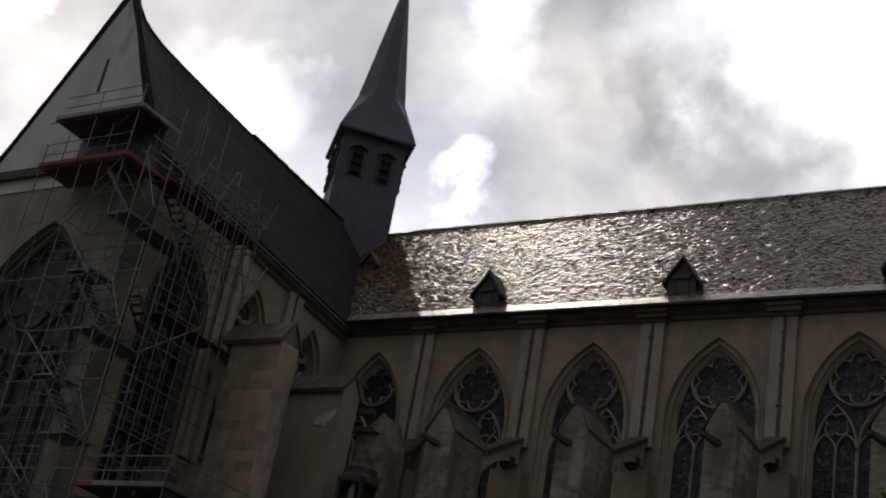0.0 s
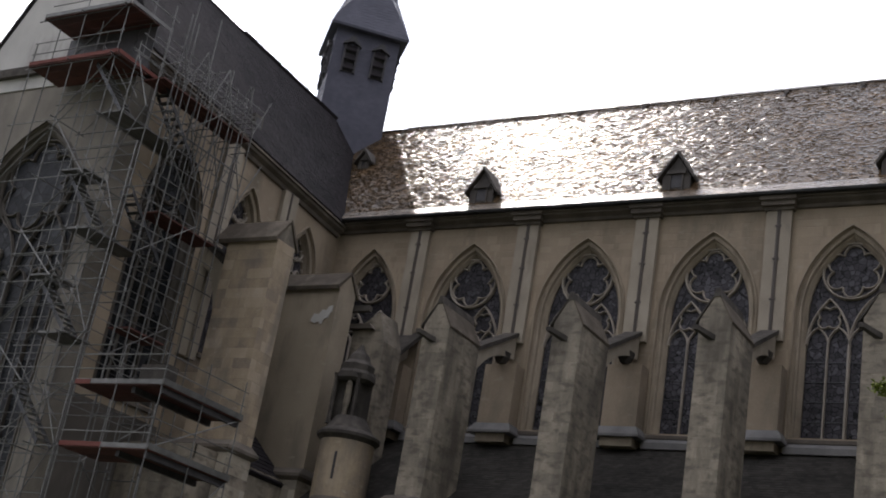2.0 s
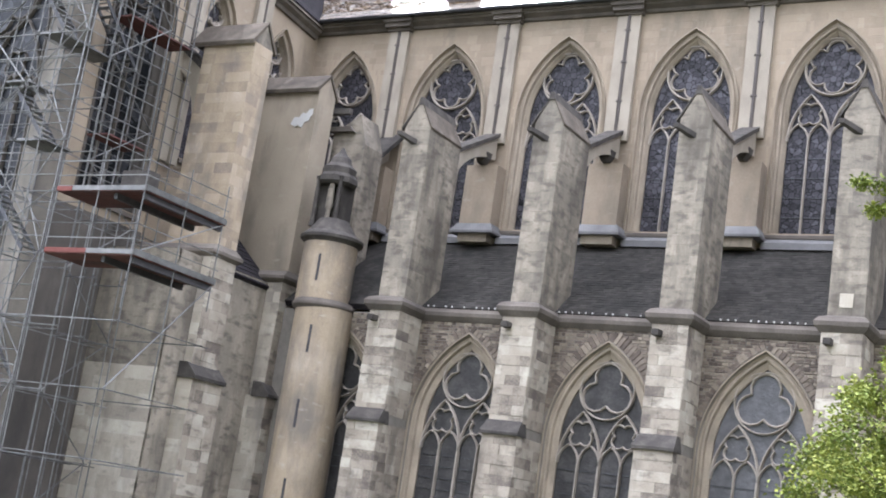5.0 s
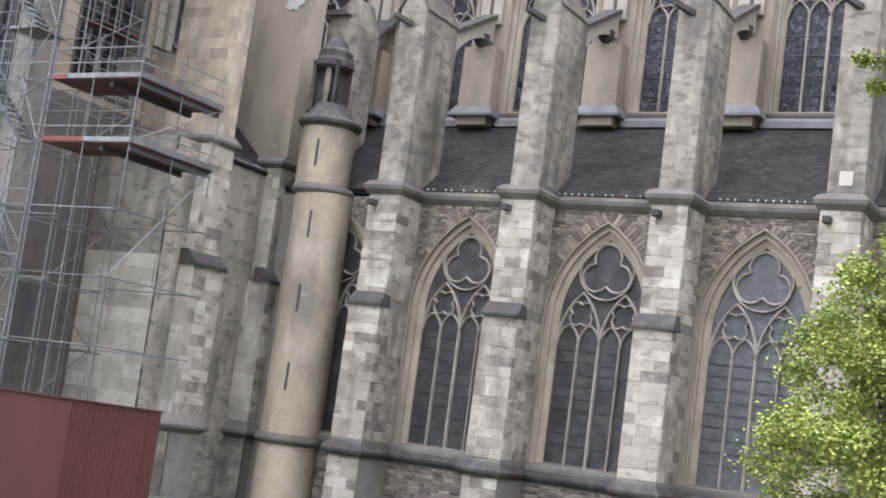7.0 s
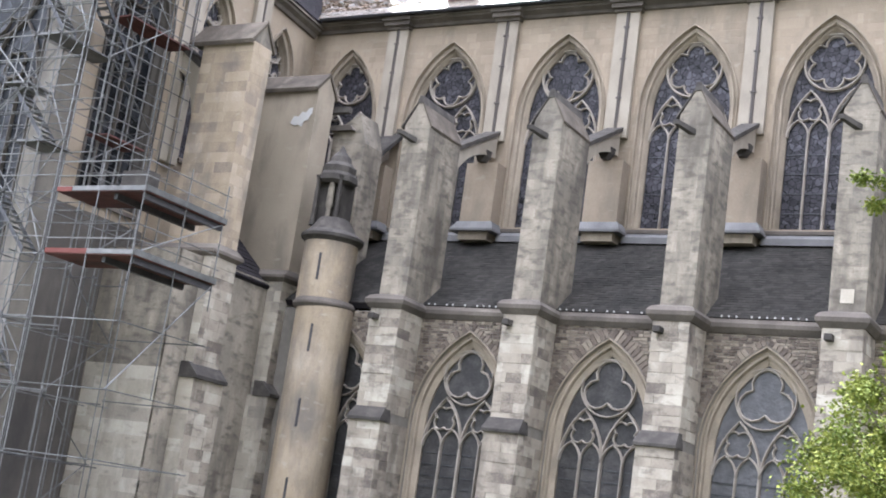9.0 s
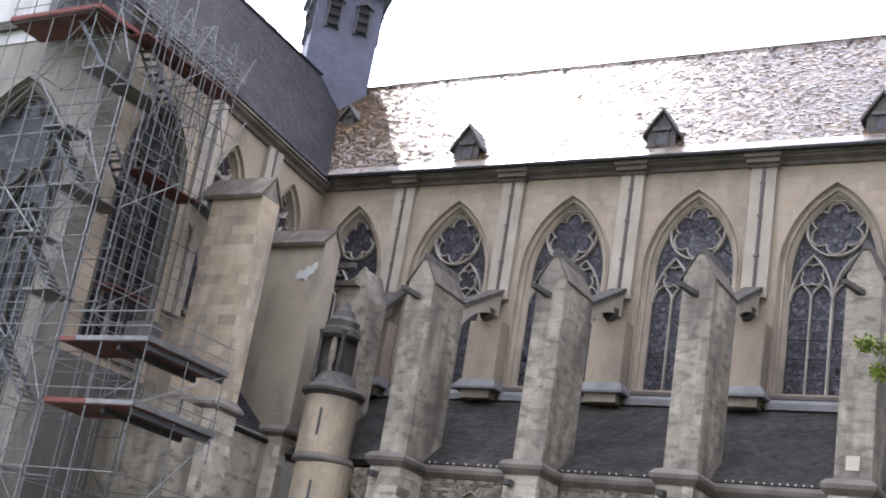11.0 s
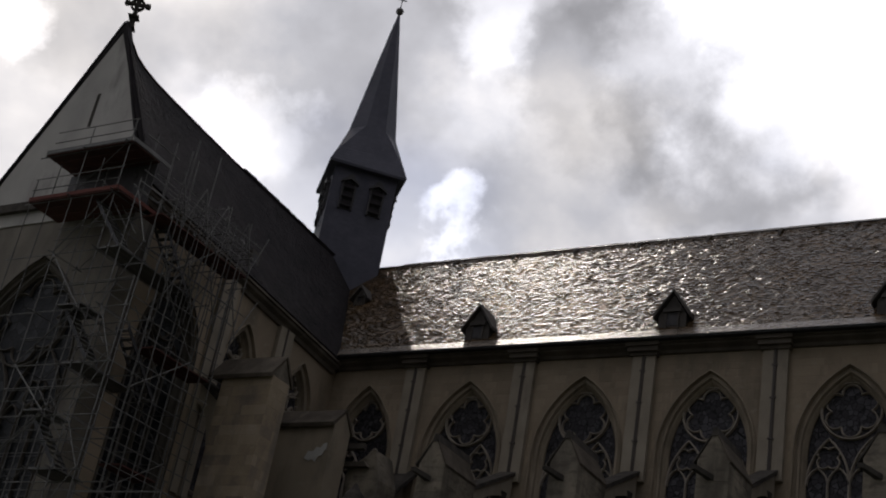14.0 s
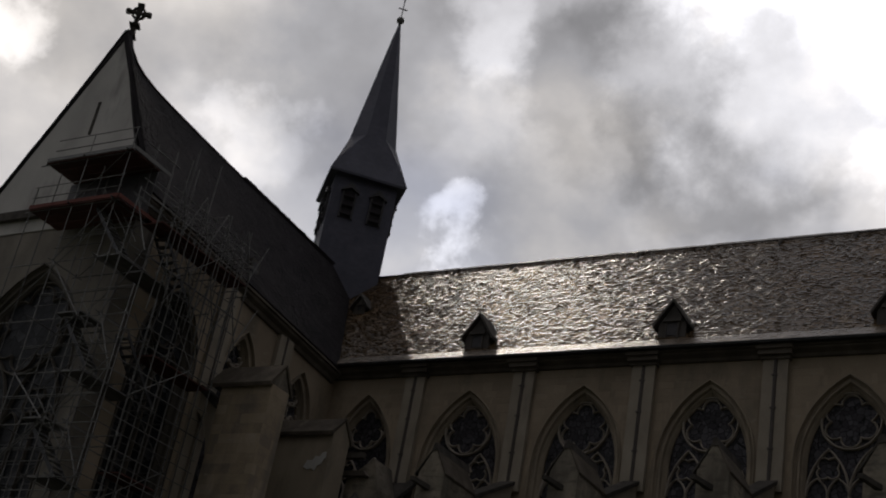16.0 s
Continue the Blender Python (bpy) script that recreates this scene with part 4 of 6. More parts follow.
# ---- transept ----
def side_buttress(y0, y1, x_end, top, low_end, label, tip=1.0, arch_to=None, skin=None):
    """A buttress that stands out from the transept's aisle; its gable looks along the nave."""
    t = thing("transept_buttress", (x_end - 2, (y0 + y1) / 2, GROUND_Z), label, "buttress", "buttresses of the transept")
    ym, w = (y0 + y1) / 2, (y1 - y0) / 2
    side = Face((0, y0, 0), (1, 0, 0), (0, -1, 0))
    end = Face((x_end, 0, 0), (0, 1, 0), (1, 0, 0))
    bm = bmesh.new()
    x0 = arch_to or TX
    box(bm, x0, x_end, y0, y1, 11.2, top)
    up = put("upper_pier", bm, skin or STONE_OLD, t)
    if not skin:
        blocks(up, side, x0, x_end, 11.4, top, 0.42, 0.75, STONE_WARM_PIECE)
        blocks(up, end, y0, y1, 11.4, top, 0.42, 0.6, STONE_WARM_PIECE)
    if arch_to:
        span = arch_to - TX
        curve = [(arch_to - span * (1 - math.cos(q * math.pi / 16)), 14.4 + 4.5 * math.sin(q * math.pi / 16)) for q in range(9)]
        bm = bmesh.new()
        prism(bm, Face((0, ym, 0), (1, 0, 0), (0, -1, 0)), [(arch_to, 18.9)] + curve + [(TX, 19.9)], -0.32, 0.32)
        put("flyer", bm, STONE_DRESSED, t, "pale stone flyer arch")
        bm = bmesh.new()
        prism(bm, Face((0, ym, 0), (1, 0, 0), (0, -1, 0)), [(TX, 19.85), (arch_to - 0.1, 18.8), (arch_to - 0.1, 19.1), (TX, 20.15)], -0.42, 0.42)
        put("flyer_coping", bm, COPING, t, "dark sloping flyer coping")
        bm = bmesh.new()
        box(bm, TX, arch_to, y0 + 0.1, y1 - 0.1, 11.2, 14.2)
        put("flyer_foot", bm, STONE_WARM, t)
    bm = bmesh.new()
    prism(bm, end, [(y0, top), (y1, top), (ym, top + tip)], -(x_end - TX) + 0.9, 0.0)
    put("gable_top", bm, skin or STONE_OLD, t)
    for s in (-1, 1):
        bm = bmesh.new()
        prism(bm, end, [(ym + s * (w + 0.16), top - 0.12), (ym + s * (w + 0.2), top + 0.04), (ym, top + tip + 0.14), (ym, top + tip)], -(x_end - TX) + 0.85, 0.06)
        put("saddle_slab", bm, SLAB, t, "brown weathered saddle roof slab, darker on the shaded left")
    bm = bmesh.new()
    box(bm, TX, low_end, y0 - 0.25, y1 + 0.1, 6.3, 11.0)
    mid = put("middle_pier", bm, MORTAR, t)
    lf = Face((0, y0 - 0.25, 0), (1, 0, 0), (0, -1, 0))
    le = Face((low_end, 0, 0), (0, 1, 0), (1, 0, 0))
    blocks(mid, lf, low_end - 3.2, low_end, 6.6, 11.0, 0.45, 0.85, STONE_PALE)
    blocks(mid, le, y0 - 0.25, y1 + 0.1, 6.6, 11.0, 0.4, 0.6, STONE_MIXED)
    bm = bmesh.new()
    box(bm, TX, low_end + 0.3, y0 - 0.4, y1 + 0.2, GROUND_Z - 0.2, 6.3)
    low = put("lower_pier", bm, MORTAR, t)
    lf = Face((0, y0 - 0.4, 0), (1, 0, 0), (0, -1, 0))
    le = Face((low_end + 0.3, 0, 0), (0, 1, 0), (1, 0, 0))
    blocks(low, lf, low_end - 3.0, low_end + 0.3, 0.7, 6.3, 0.45, 0.85, STONE_PALE)
    blocks(low, le, y0 - 0.4, y1 + 0.2, 0.7, 6.3, 0.42, 0.6, STONE_MIXED)
    blocks(low, lf, low_end - 3.0, low_end + 0.3, GROUND_Z, 0.05, 0.42, 0.75, STONE_OLD)
    bm = bmesh.new()
    prism(bm, Face((0, y0 - 0.48, 0), (1, 0, 0), (0, -1, 0)), [(low_end - 0.4, 6.25), (low_end + 0.45, 6.25), (low_end + 0.45, 6.38), (low_end - 0.02, 6.85), (low_end - 0.4, 6.85)], -(y1 - y0) - 0.75, 0)
    put("weathering", bm, COPING, t, "dark sloping offset stone")
    bm = bmesh.new()
    solid(bm, [[(x, y, 10.95) for x, y in ((TX, y0 - 0.28), (low_end, y0 - 0.28), (low_end, y1 + 0.12), (TX, y1 + 0.12))], [(x, y, 11.1) for x, y in ((TX, y0 - 0.45), (low_end + 0.18, y0 - 0.45), (low_end + 0.18, y1 + 0.28), (TX, y1 + 0.28))],
               [(x, y, 11.22) for x, y in ((TX, y0 - 0.45), (low_end + 0.18, y0 - 0.45), (low_end + 0.18, y1 + 0.28), (TX, y1 + 0.28))], [(x, y, 11.5) for x, y in ((TX, y0 - 0.02), (x_end + 0.02, y0 - 0.02), (x_end + 0.02, y1 + 0.02), (TX, y1 + 0.02))]])
    put("string_course", bm, CORNICE, t, "dark stone string course")
    bm = bmesh.new()
    solid(bm, [[(x, y, 0.05) for x, y in ((TX, y0 - 0.42), (low_end + 0.32, y0 - 0.42), (low_end + 0.32, y1 + 0.22), (TX, y1 + 0.22))], [(x, y, 0.25) for x, y in ((TX, y0 - 0.66), (low_end + 0.56, y0 - 0.66), (low_end + 0.56, y1 + 0.46), (TX, y1 + 0.46))],
               [(x, y, 0.36) for x, y in ((TX, y0 - 0.66), (low_end + 0.56, y0 - 0.66), (low_end + 0.56, y1 + 0.46), (TX, y1 + 0.46))], [(x, y, 0.72) for x, y in ((TX, y0 - 0.42), (low_end + 0.32, y0 - 0.42), (low_end + 0.32, y1 + 0.22), (TX, y1 + 0.22))]])
    put("base_string", bm, CORNICE, t, "dark lower string course")
    return t


STONE_PALE = material("pale_patched_stone", [(0.10, (0.145, 0.127, 0.108)), (0.95, (0.45, 0.41, 0.345)), (0.3, (0.255, 0.226, 0.185)), (0.6, (0.345, 0.305, 0.245))], 0.8, spread=0.45, shift=0.05, stain=(0.15, 0.132, 0.112), stain_size=0.7, stain_at=0.60, blotch=(0.125, 0.110, 0.095), blotch_at=0.64)
STONE_SMOOTH = material("smooth_brown_limestone", [(0.15, (0.1680, 0.1406, 0.0999)), (0.85, (0.3312, 0.2764, 0.2085)), (0.5, (0.2640, 0.2192, 0.1649))], 0.55, spread=0.1, streak=0.3, stain=(0.14, 0.118, 0.092), stain_size=0.6, stain_at=0.6, blotch=(0.31, 0.275, 0.215), blotch_at=0.66)
STONE_WARM_PIECE = material("mottled_warm_ashlar", [(0.1, (0.1103, 0.0886, 0.0741)), (0.95, (0.4515, 0.3841, 0.3087)), (0.3, (0.1943, 0.1556, 0.1235)), (0.5, (0.2888, 0.2285, 0.1568)), (0.72, (0.3518, 0.2837, 0.2109))], 0.9, spread=0.34, streak=0.2, shift=0.04, stain=(0.13, 0.115, 0.10), stain_size=0.7, stain_at=0.6, blotch=(0.40, 0.365, 0.31), blotch_at=0.68)
side_buttress(38.8, 39.95, -32.95, 19.8, -32.9, "massive warm-stone transept buttress with saddle roof", 0.92, -35.5)
side_buttress(43.0, 44.2, -32.6, 19.35, -32.6, "smooth warm-brown transept buttress with saddle roof", 0.75, None, STONE_SMOOTH)

# upper side wall with its small windows, and the aisle wall below
T_BAYS = [(34.2, 39.4, 36.7, 1.75), (39.4, 43.6, 41.15, 1.1), (43.6, 48.0, 45.5, 1.1)]
bm = bmesh.new()
for y0, y1, c, a in T_BAYS:
    wall_bay(bm, EAST, y0, y1, c, 11.9, 24.9, 12.5 if a > 1.5 else 15.5, 20.2 if a > 1.5 else 21.1, a, 3.0 if a > 1.5 else 2.3, -0.9, 0)
# corner walls coloured darker to stand for scaffold and recess shade
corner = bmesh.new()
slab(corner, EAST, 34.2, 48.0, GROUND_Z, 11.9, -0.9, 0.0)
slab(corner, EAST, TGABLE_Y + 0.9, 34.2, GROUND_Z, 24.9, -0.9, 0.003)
tagged(part("wall_transept_corner", corner, STONE_GREY_SHADED), "weathered grey corner pier of the transept, darkened for scaffold shade", "church wall", "", "structure")
tagged(part("wall_transept", bm, STONE_WARM), "warm buff limestone side wall of the transept", "church wall", "", "structure")
window("window_21", EAST, 36.7, 12.5, 20.2, 1.75, 3.0, 1.4, 4, "tall traceried transept window behind scaffolding", GLASS_BLUE, tracery=STONE_GREY_SHADED)
window("window_22", EAST, 41.15, 15.5, 21.1, 1.1, 2.3, 0.78, 2, "small pointed transept window above the buttress", GLASS, recess=0.55)
window("window_23", EAST, 45.5, 15.5, 21.1, 1.1, 2.3, 0.78, 2, "small pointed transept window in the corner", GLASS, recess=0.55)
for y in (39.35, 43.63):
    t = thing("wall_pilaster", EAST.at(y, 15.0), "cream stone pilaster strip on the transept", "pilaster", "pilasters of the transept", "structure")
    for s in (-1, 1):
        bm = bmesh.new()
        slab(bm, EAST, y + s * 0.3 - 0.22, y + s * 0.3 + 0.22, 15.0, eave_z(y) - 0.55, 0, 0.22)
        put("shaft", bm, STONE_DRESSED, t)
    pipe = thing("downpipe", EAST.at(y, 18.9, 0.18), "dark rainwater downpipe on the transept pilaster", "downpipe")
    bm = bmesh.new()
    tube(bm, EAST.at(y, 19.0, 0.18), EAST.at(y, eave_z(y) - 0.5, 0.18), 0.08, 8)
    put("pipe", bm, PIPE, pipe)
bm = bmesh.new()
solid(bm, [[(TX + q, y, eave_z(y) + dz) for q, dz in ((0.0, -0.62), (0.12, -0.6), (0.18, -0.45), (0.38, -0.32), (0.4, -0.2), (0.5, -0.18), (0.5, -0.08), (-0.3, -0.08), (-0.3, -0.62))] for y in (TGABLE_Y, CLER_Y - 0.3)])
tagged(part("cornice_transept", bm, CORNICE), "dark moulded stone cornice below the transept eaves", "cornice", "", "structure")
bm = bmesh.new()
box(bm, TX + 0.02, -33.3, 37.2, AISLE_Y, GROUND_Z - 0.2, 10.9)
wall_ta = tagged(part("wall_transept_aisle", bm, STONE_OLD), "grey stone wall of the transept's side aisle", "church wall", "", "structure")
blocks(wall_ta, Face((0, 37.2, 0), (1, 0, 0), (0, -1, 0)), TX + 0.1, -33.3, GROUND_Z, 6.4, 0.5, 0.95, STONE_PALE)
blocks(wall_ta, Face((0, 37.2, 0), (1, 0, 0), (0, -1, 0)), TX + 0.1, -33.3, 6.4, 10.9, 0.5, 0.95, STONE_OLD)
roof("roof_transept_aisle", (-33.2, 40.2, 10.7), (-33.2, AISLE_Y, 10.7), (TX, AISLE_Y, 14.2), (TX, 40.2, 14.2), "small lean-to slate roof beside the transept", SLATE_DARK, 0.3, 0.4)

# gable wall
GC = -41.3
G_A, G_SPRING, G_RISE, G_SILL = 3.25, 17.9, 5.0, 7.5
bm = bmesh.new()
GL, GR = TW + 0.3, TX
pts = arch(G_A, G_SPRING, G_RISE, GC)
n = len(pts) // 2
top = 24.6
prism(bm, GABLE, [(GL, GROUND_Z), (GC, GROUND_Z), (GC, G_SILL), (GC - G_A, G_SILL)] + pts[: n + 1] + [(GC, top), (GL, top)], -0.9, 0)
prism(bm, GABLE, [(GR, GROUND_Z), (GR, top), (GC, top)] + pts[n:] + [(GC + G_A, G_SILL), (GC, G_SILL), (GC, GROUND_Z)], -0.9, 0)
tagged(part("wall_gable", bm, STONE_GABLE), "weathered beige-grey limestone gable wall with a great window", "church wall", "", "structure")


def verge(s, z):
    """Half the gable's width at a height; it draws in a little towards the tip."""
    k = (z - 24.6) / (TIP_Z - 24.6)
    full = (TE[0] - TRIDGE_X) if s > 0 else (TRIDGE_X - TW)
    return full * (1 - k) - 0.12 * math.sin(math.pi * k)


zs = [24.6 + (TIP_Z - 24.6) * k / 12 for k in range(13)]
bm = bmesh.new()
prism(bm, GABLE, [(TRIDGE_X - verge(-1, z), z) for z in zs] + [(TRIDGE_X + verge(1, z), z) for z in zs[-2::-1]], -0.1, 0.06)
tagged(part("wall_gable_top", bm, PLASTER), "pale stained plaster gable above the string course", "gable", "", "structure")
bm = bmesh.new()
slab(bm, GABLE, GL - 0.3, GR + 0.1, 25.2, 25.6, 0.06, 0.28)
tagged(part("gable_string", bm, COPING), "dark string course across the gable", "string course", "", "structure")
for s in (-1, 1):
    bm = bmesh.new()
    prism(bm, GABLE, [(TRIDGE_X + s * verge(s, z), z) for z in zs] + [(TRIDGE_X + s * (verge(s, z) + 0.08), z + 0.06) for z in zs[::-1]], -0.16, 0.14)
    tagged(part("gable_verge", bm, SLATE_DARK), "dark slate verge along the gable edge", "verge", "", "structure")
bm = bmesh.new()
slab(bm, GABLE, GC - 0.09, GC + 0.09, 29.2, 30.9, 0.0, 0.075)
tagged(part("gable_slit", bm, COPING), "dark narrow slit opening in the gable", "slit", "", "structure")
window("window_31", GABLE, GC, G_SILL, G_SPRING, G_A, G_RISE, 2.85, 6, "great gable window with blue-grey stained glass and tracery", GLASS_BLUE, recess=0.5, tracery=STONE_GREY_SHADED)

cross = thing("gable_cross", (TRIDGE_X, TGABLE_Y + 0.2, 34.7), "dark wheel cross on the tip of the gable", "cross")
cf = Face((TRIDGE_X, TGABLE_Y + 0.2, 0), (0.8, 0.6, 0), (0.6, -0.8, 0))
bm = bmesh.new()
solid(bm, [[cf.at(x * w, z, y * w) for x, y in ((-1, -1), (1, -1), (1, 1), (-1, 1))] for z, w in ((34.55, 0.22), (34.81, 0.12), (35.08, 0.1), (35.14, 0.22), (35.22, 0.24), (35.29, 0.1), (35.54, 0.08))])
put("stem", bm, COPING, cross)
bm = bmesh.new()
bar(bm, ring(0.29, 0, 35.90, 20), cf, 0.1, -0.08, 0.08, True)
put("wheel", bm, COPING, cross)
for k in range(2):
    bm = bmesh.new()
    if k:
        slab(bm, cf, -0.45, 0.45, 35.84, 35.96, -0.09, 0.09)
        for x in (-0.47, 0.47):
            slab(bm, cf, x - 0.1, x + 0.1, 35.80, 36.00, -0.11, 0.11)
    else:
        slab(bm, cf, -0.09, 0.09, 35.51, 36.33, -0.085, 0.085)
        slab(bm, cf, -0.15, 0.15, 36.27, 36.40, -0.11, 0.11)
    put("cross_arm", bm, COPING, cross)

# ---- stair turret in the corner ----
def octagon(cx, cy, r, z, n=8, turn=22.5):
    return [(cx + r * math.cos(radians(turn) + 2 * math.pi * i / n), cy + r * math.sin(radians(turn) + 2 * math.pi * i / n), z) for i in range(n)]


def drum_ring(cx, r, z, n=28):
    return octagon(cx, 42.75, r, z, n, 0.0)


turret = thing("stair_turret", (-30.3, 42.75, GROUND_Z), "round warm-stone stair turret with slit windows", "turret")
bm = bmesh.new()
solid(bm, [drum_ring(-30.3, 1.15, z) for z in (GROUND_Z - 0.2, 0.2, 3.0, 6.0, 9.9)])
put("lower_drum", bm, STONE_WARM_PIECE, turret)
bm = bmesh.new()
solid(bm, [drum_ring(-30.5, 1.08, z) for z in (9.9, 12.6)])
put("upper_drum", bm, STONE_WARM_PIECE, turret)
for z, r, cx in ((9.95, 1.15, -30.38), (0.25, 1.22, -30.3)):
    bm = bmesh.new()
    solid(bm, [drum_ring(cx, r + q, z + dz) for q, dz in ((0.0, -0.16), (0.11, -0.02), (0.11, 0.06), (0.0, 0.24))])
    put("string_course", bm, CORNICE, turret, "dark weathered string course")
for z, cx, r in ((11.45, -30.5, 1.08), (8.6, -30.3, 1.15), (5.7, -30.3, 1.15), (2.7, -30.3, 1.15)):
    f = Face((cx + 0.28, 42.75, 0), (1, 0, 0), (0, -1, 0))
    rr = math.sqrt(r * r - 0.28 ** 2)
    bm = bmesh.new()
    slab(bm, f, -0.05, 0.05, z - 0.58, z + 0.5, rr - 0.3, rr + 0.012)
    put("slit_window", bm, WOOD_DARK, turret, "dark narrow slit window")
# tabernacle on the turret: a spreading foot, a dark niche with a pale shaft, and a pointed canopy
NX, NY = -31.0, 43.15
bm = bmesh.new()
solid(bm, [drum_ring(-30.5, r, z) for r, z in ((1.08, 12.5), (1.27, 12.66), (1.28, 12.78))] + [octagon(NX + 0.3, NY - 0.2, r, z, 28, 0.0) for r, z in ((1.0, 13.05), (0.72, 13.45), (0.62, 13.6))])
put("tabernacle_foot", bm, COPING, turret, "dark spreading stone foot")
# the recess's shade is given by a dark block
bm = bmesh.new()
box(bm, NX - 0.65, NX + 0.5, NY - 0.3, NY + 0.6, 13.4, 15.7)
put("niche_back", bm, COPING, turret, "back of the niche, coloured dark for the shade inside")
for x, y in ((-0.55, -0.55), (0.5, -0.5)):
    bm = bmesh.new()
    solid(bm, [octagon(NX + x, NY + y, r, z) for r, z in ((0.13, 13.3), (0.09, 13.6), (0.08, 15.2), (0.13, 15.4))])
    put("niche_post", bm, COPING, turret)
bm = bmesh.new()
solid(bm, [octagon(NX + 0.12, NY - 0.5, r, z) for r, z in ((0.14, 13.5), (0.1, 13.75), (0.1, 14.0), (0.15, 14.15), (0.14, 14.9), (0.1, 15.1))])
put("shaft", bm, STONE_OLD, turret, "pale stone shaft in the niche")
bm = bmesh.new()
solid(bm, [octagon(NX, NY, r, z) for r, z in ((0.7, 15.1), (0.84, 15.22), (0.82, 15.45), (0.7, 15.6), (0.72, 15.85), (0.5, 16.05), (0.42, 16.3), (0.22, 16.5), (0.05, 16.8))])
put("canopy", bm, COPING, turret, "soot-dark pointed canopy")
# the inner flyer beside the turret
t = thing("flying_buttress", (-32.1, 46.0, 10.0), "short stone flyer pier in the corner of nave and transept", "buttress", "buttresses of the nave")
cf = Face((-32.1, 45.0, 0), (1, 0, 0), (0, -1, 0))
bm = bmesh.new()
box(bm, -32.95, -31.25, 45.0, 46.4, 10.0, 17.6)
up = put("upper_pier", bm, STONE_OLD, t)
bm = bmesh.new()
prism(bm, cf, [(-0.85, 17.6), (0.85, 17.6), (0.4, 18.95), (-0.85, 18.1)], -1.4, 0)
put("gable_top", bm, STONE_OLD, t)
bm = bmesh.new()
prism(bm, cf, [(-0.95, 18.12), (0.3, 18.12), (0.1, 18.34), (-0.95, 18.34)], -0.9, 0.25)
put("offset_slab", bm, CORNICE, t, "dark projecting offset slab")
bm = bmesh.new()
prism(bm, Face((-32.1, 46.4, 0), (0, 1, 0), (1, 0, 0)), [(0, 17.2), (0, 15.6), (0.5, 16.9), (1.0, 17.5), (1.45, 17.8), (1.45, 18.75)], -0.26, 0.26)
put("flyer", bm, STONE_DRESSED, t, "pale stone flyer arch")
bm = bmesh.new()
prism(bm, Face((-32.1, 46.4, 0), (0, 1, 0), (1, 0, 0)), [(-0.2, 17.2), (1.6, 18.85), (1.6, 19.08), (-0.2, 17.45)], -0.36, 0.8)
put("flyer_coping", bm, COPING, t, "dark sloping flyer coping")
bm = bmesh.new()
solid(bm, [[(x, y, z) for y, z in ((44.5 - w, 18.9 - w), (44.5 + w, 18.9 - w), (44.5 + w, 18.9 + w), (44.5 - w, 18.9 + w))] for x, w in ((-33.8, 0.1), (-33.2, 0.14), (-31.9, 0.12))])
put("water_spout", bm, COPING, t, "dark projecting stone water spout")


# ---- crossing tower ----
TC, TURN = Vector((-41.7, 52.6)), radians(-45)


def square(side, z, k=0.0, turn=TURN):
    """Eight points of a square with corners cut by k (0 to 1 towards an octagon)."""
    h = side / 2
    c = h * (1 - k * 0.586)
    pts = [(-c, -h), (c, -h), (h, -c), (h, c), (c, h), (-c, h), (-h, c), (-h, -c)]
    return [(TC.x + x * math.cos(turn) - y * math.sin(turn), TC.y + x * math.sin(turn) + y * math.cos(turn), z) for x, y in pts]


tower = thing("crossing_tower", (TC.x, TC.y, 28.0), "slate-clad square crossing tower with a slender spire", "tower")
bm = bmesh.new()
solid(bm, [square(3.55, z, 0.001) for z in (27.5, 37.7)])
body = put("belfry", bm, SLATE_BLUE, tower)


def clad(parent, lo, hi, z0, z1, rows, mat):
    """Slate courses laid round a tapering part."""
    verts, faces = [], []
    r = random.Random(rows)
    for k in range(rows):
        t0, t1 = k / rows, min(1, (k + 1.15) / rows)
        ra, rb = [[Vector(p).lerp(Vector(q), t) for p, q in zip(lo, hi)] for t in (t0, t1)]
        mid = sum(ra, Vector()) / len(ra)
        for i in range(len(ra)):
            j = (i + 1) % len(ra)
            n = int((ra[j] - ra[i]).length / 0.24)
            if n < 1 and (ra[j] - ra[i]).length < 0.06:
                continue
            n = max(1, n)
            out = (ra[i] + ra[j]) / 2 - mid
            out.z = 0
            out.normalize()
            for s in range(n):
                a, b = s / n, (s + 0.97) / n
                e = 0.014 + r.uniform(0, 0.006)
                m = len(verts)
                verts += [ra[i].lerp(ra[j], a) + out * e, ra[i].lerp(ra[j], b) + out * e, rb[i].lerp(rb[j], b) + out * 0.006, rb[i].lerp(rb[j], a) + out * 0.006,
                          ra[i].lerp(ra[j], a), ra[i].lerp(ra[j], b)]
                faces += [(m, m + 1, m + 2, m + 3), (m + 4, m + 5, m + 1, m)]
    me = bpy.data.meshes.new("slate_cladding")
    me.from_pydata(verts, [], faces)
    me.materials.append(mat)
    ob = new("slate_cladding", me)
    ob.parent = parent
    ob["kind"] = "stuff"


clad(body, square(3.56, 28, 0.001), square(3.56, 37.6, 0.001), 28, 37.6, 58, SLATE_BLUE)
levels = [(4.35, 37.7, 0.001), (4.38, 37.82, 0.001), (3.7, 38.95, 0.15), (3.05, 40.2, 0.6), (2.72, 40.9, 1.0), (0.32, 49.2, 1.0), (0.1, 50.0, 1.0)]
bm = bmesh.new()
solid(bm, [square(s, z, k) for s, z, k in levels])
spire = put("spire", bm, SLATE_BLUE, tower, "slender blue-grey slate spire with flared foot")
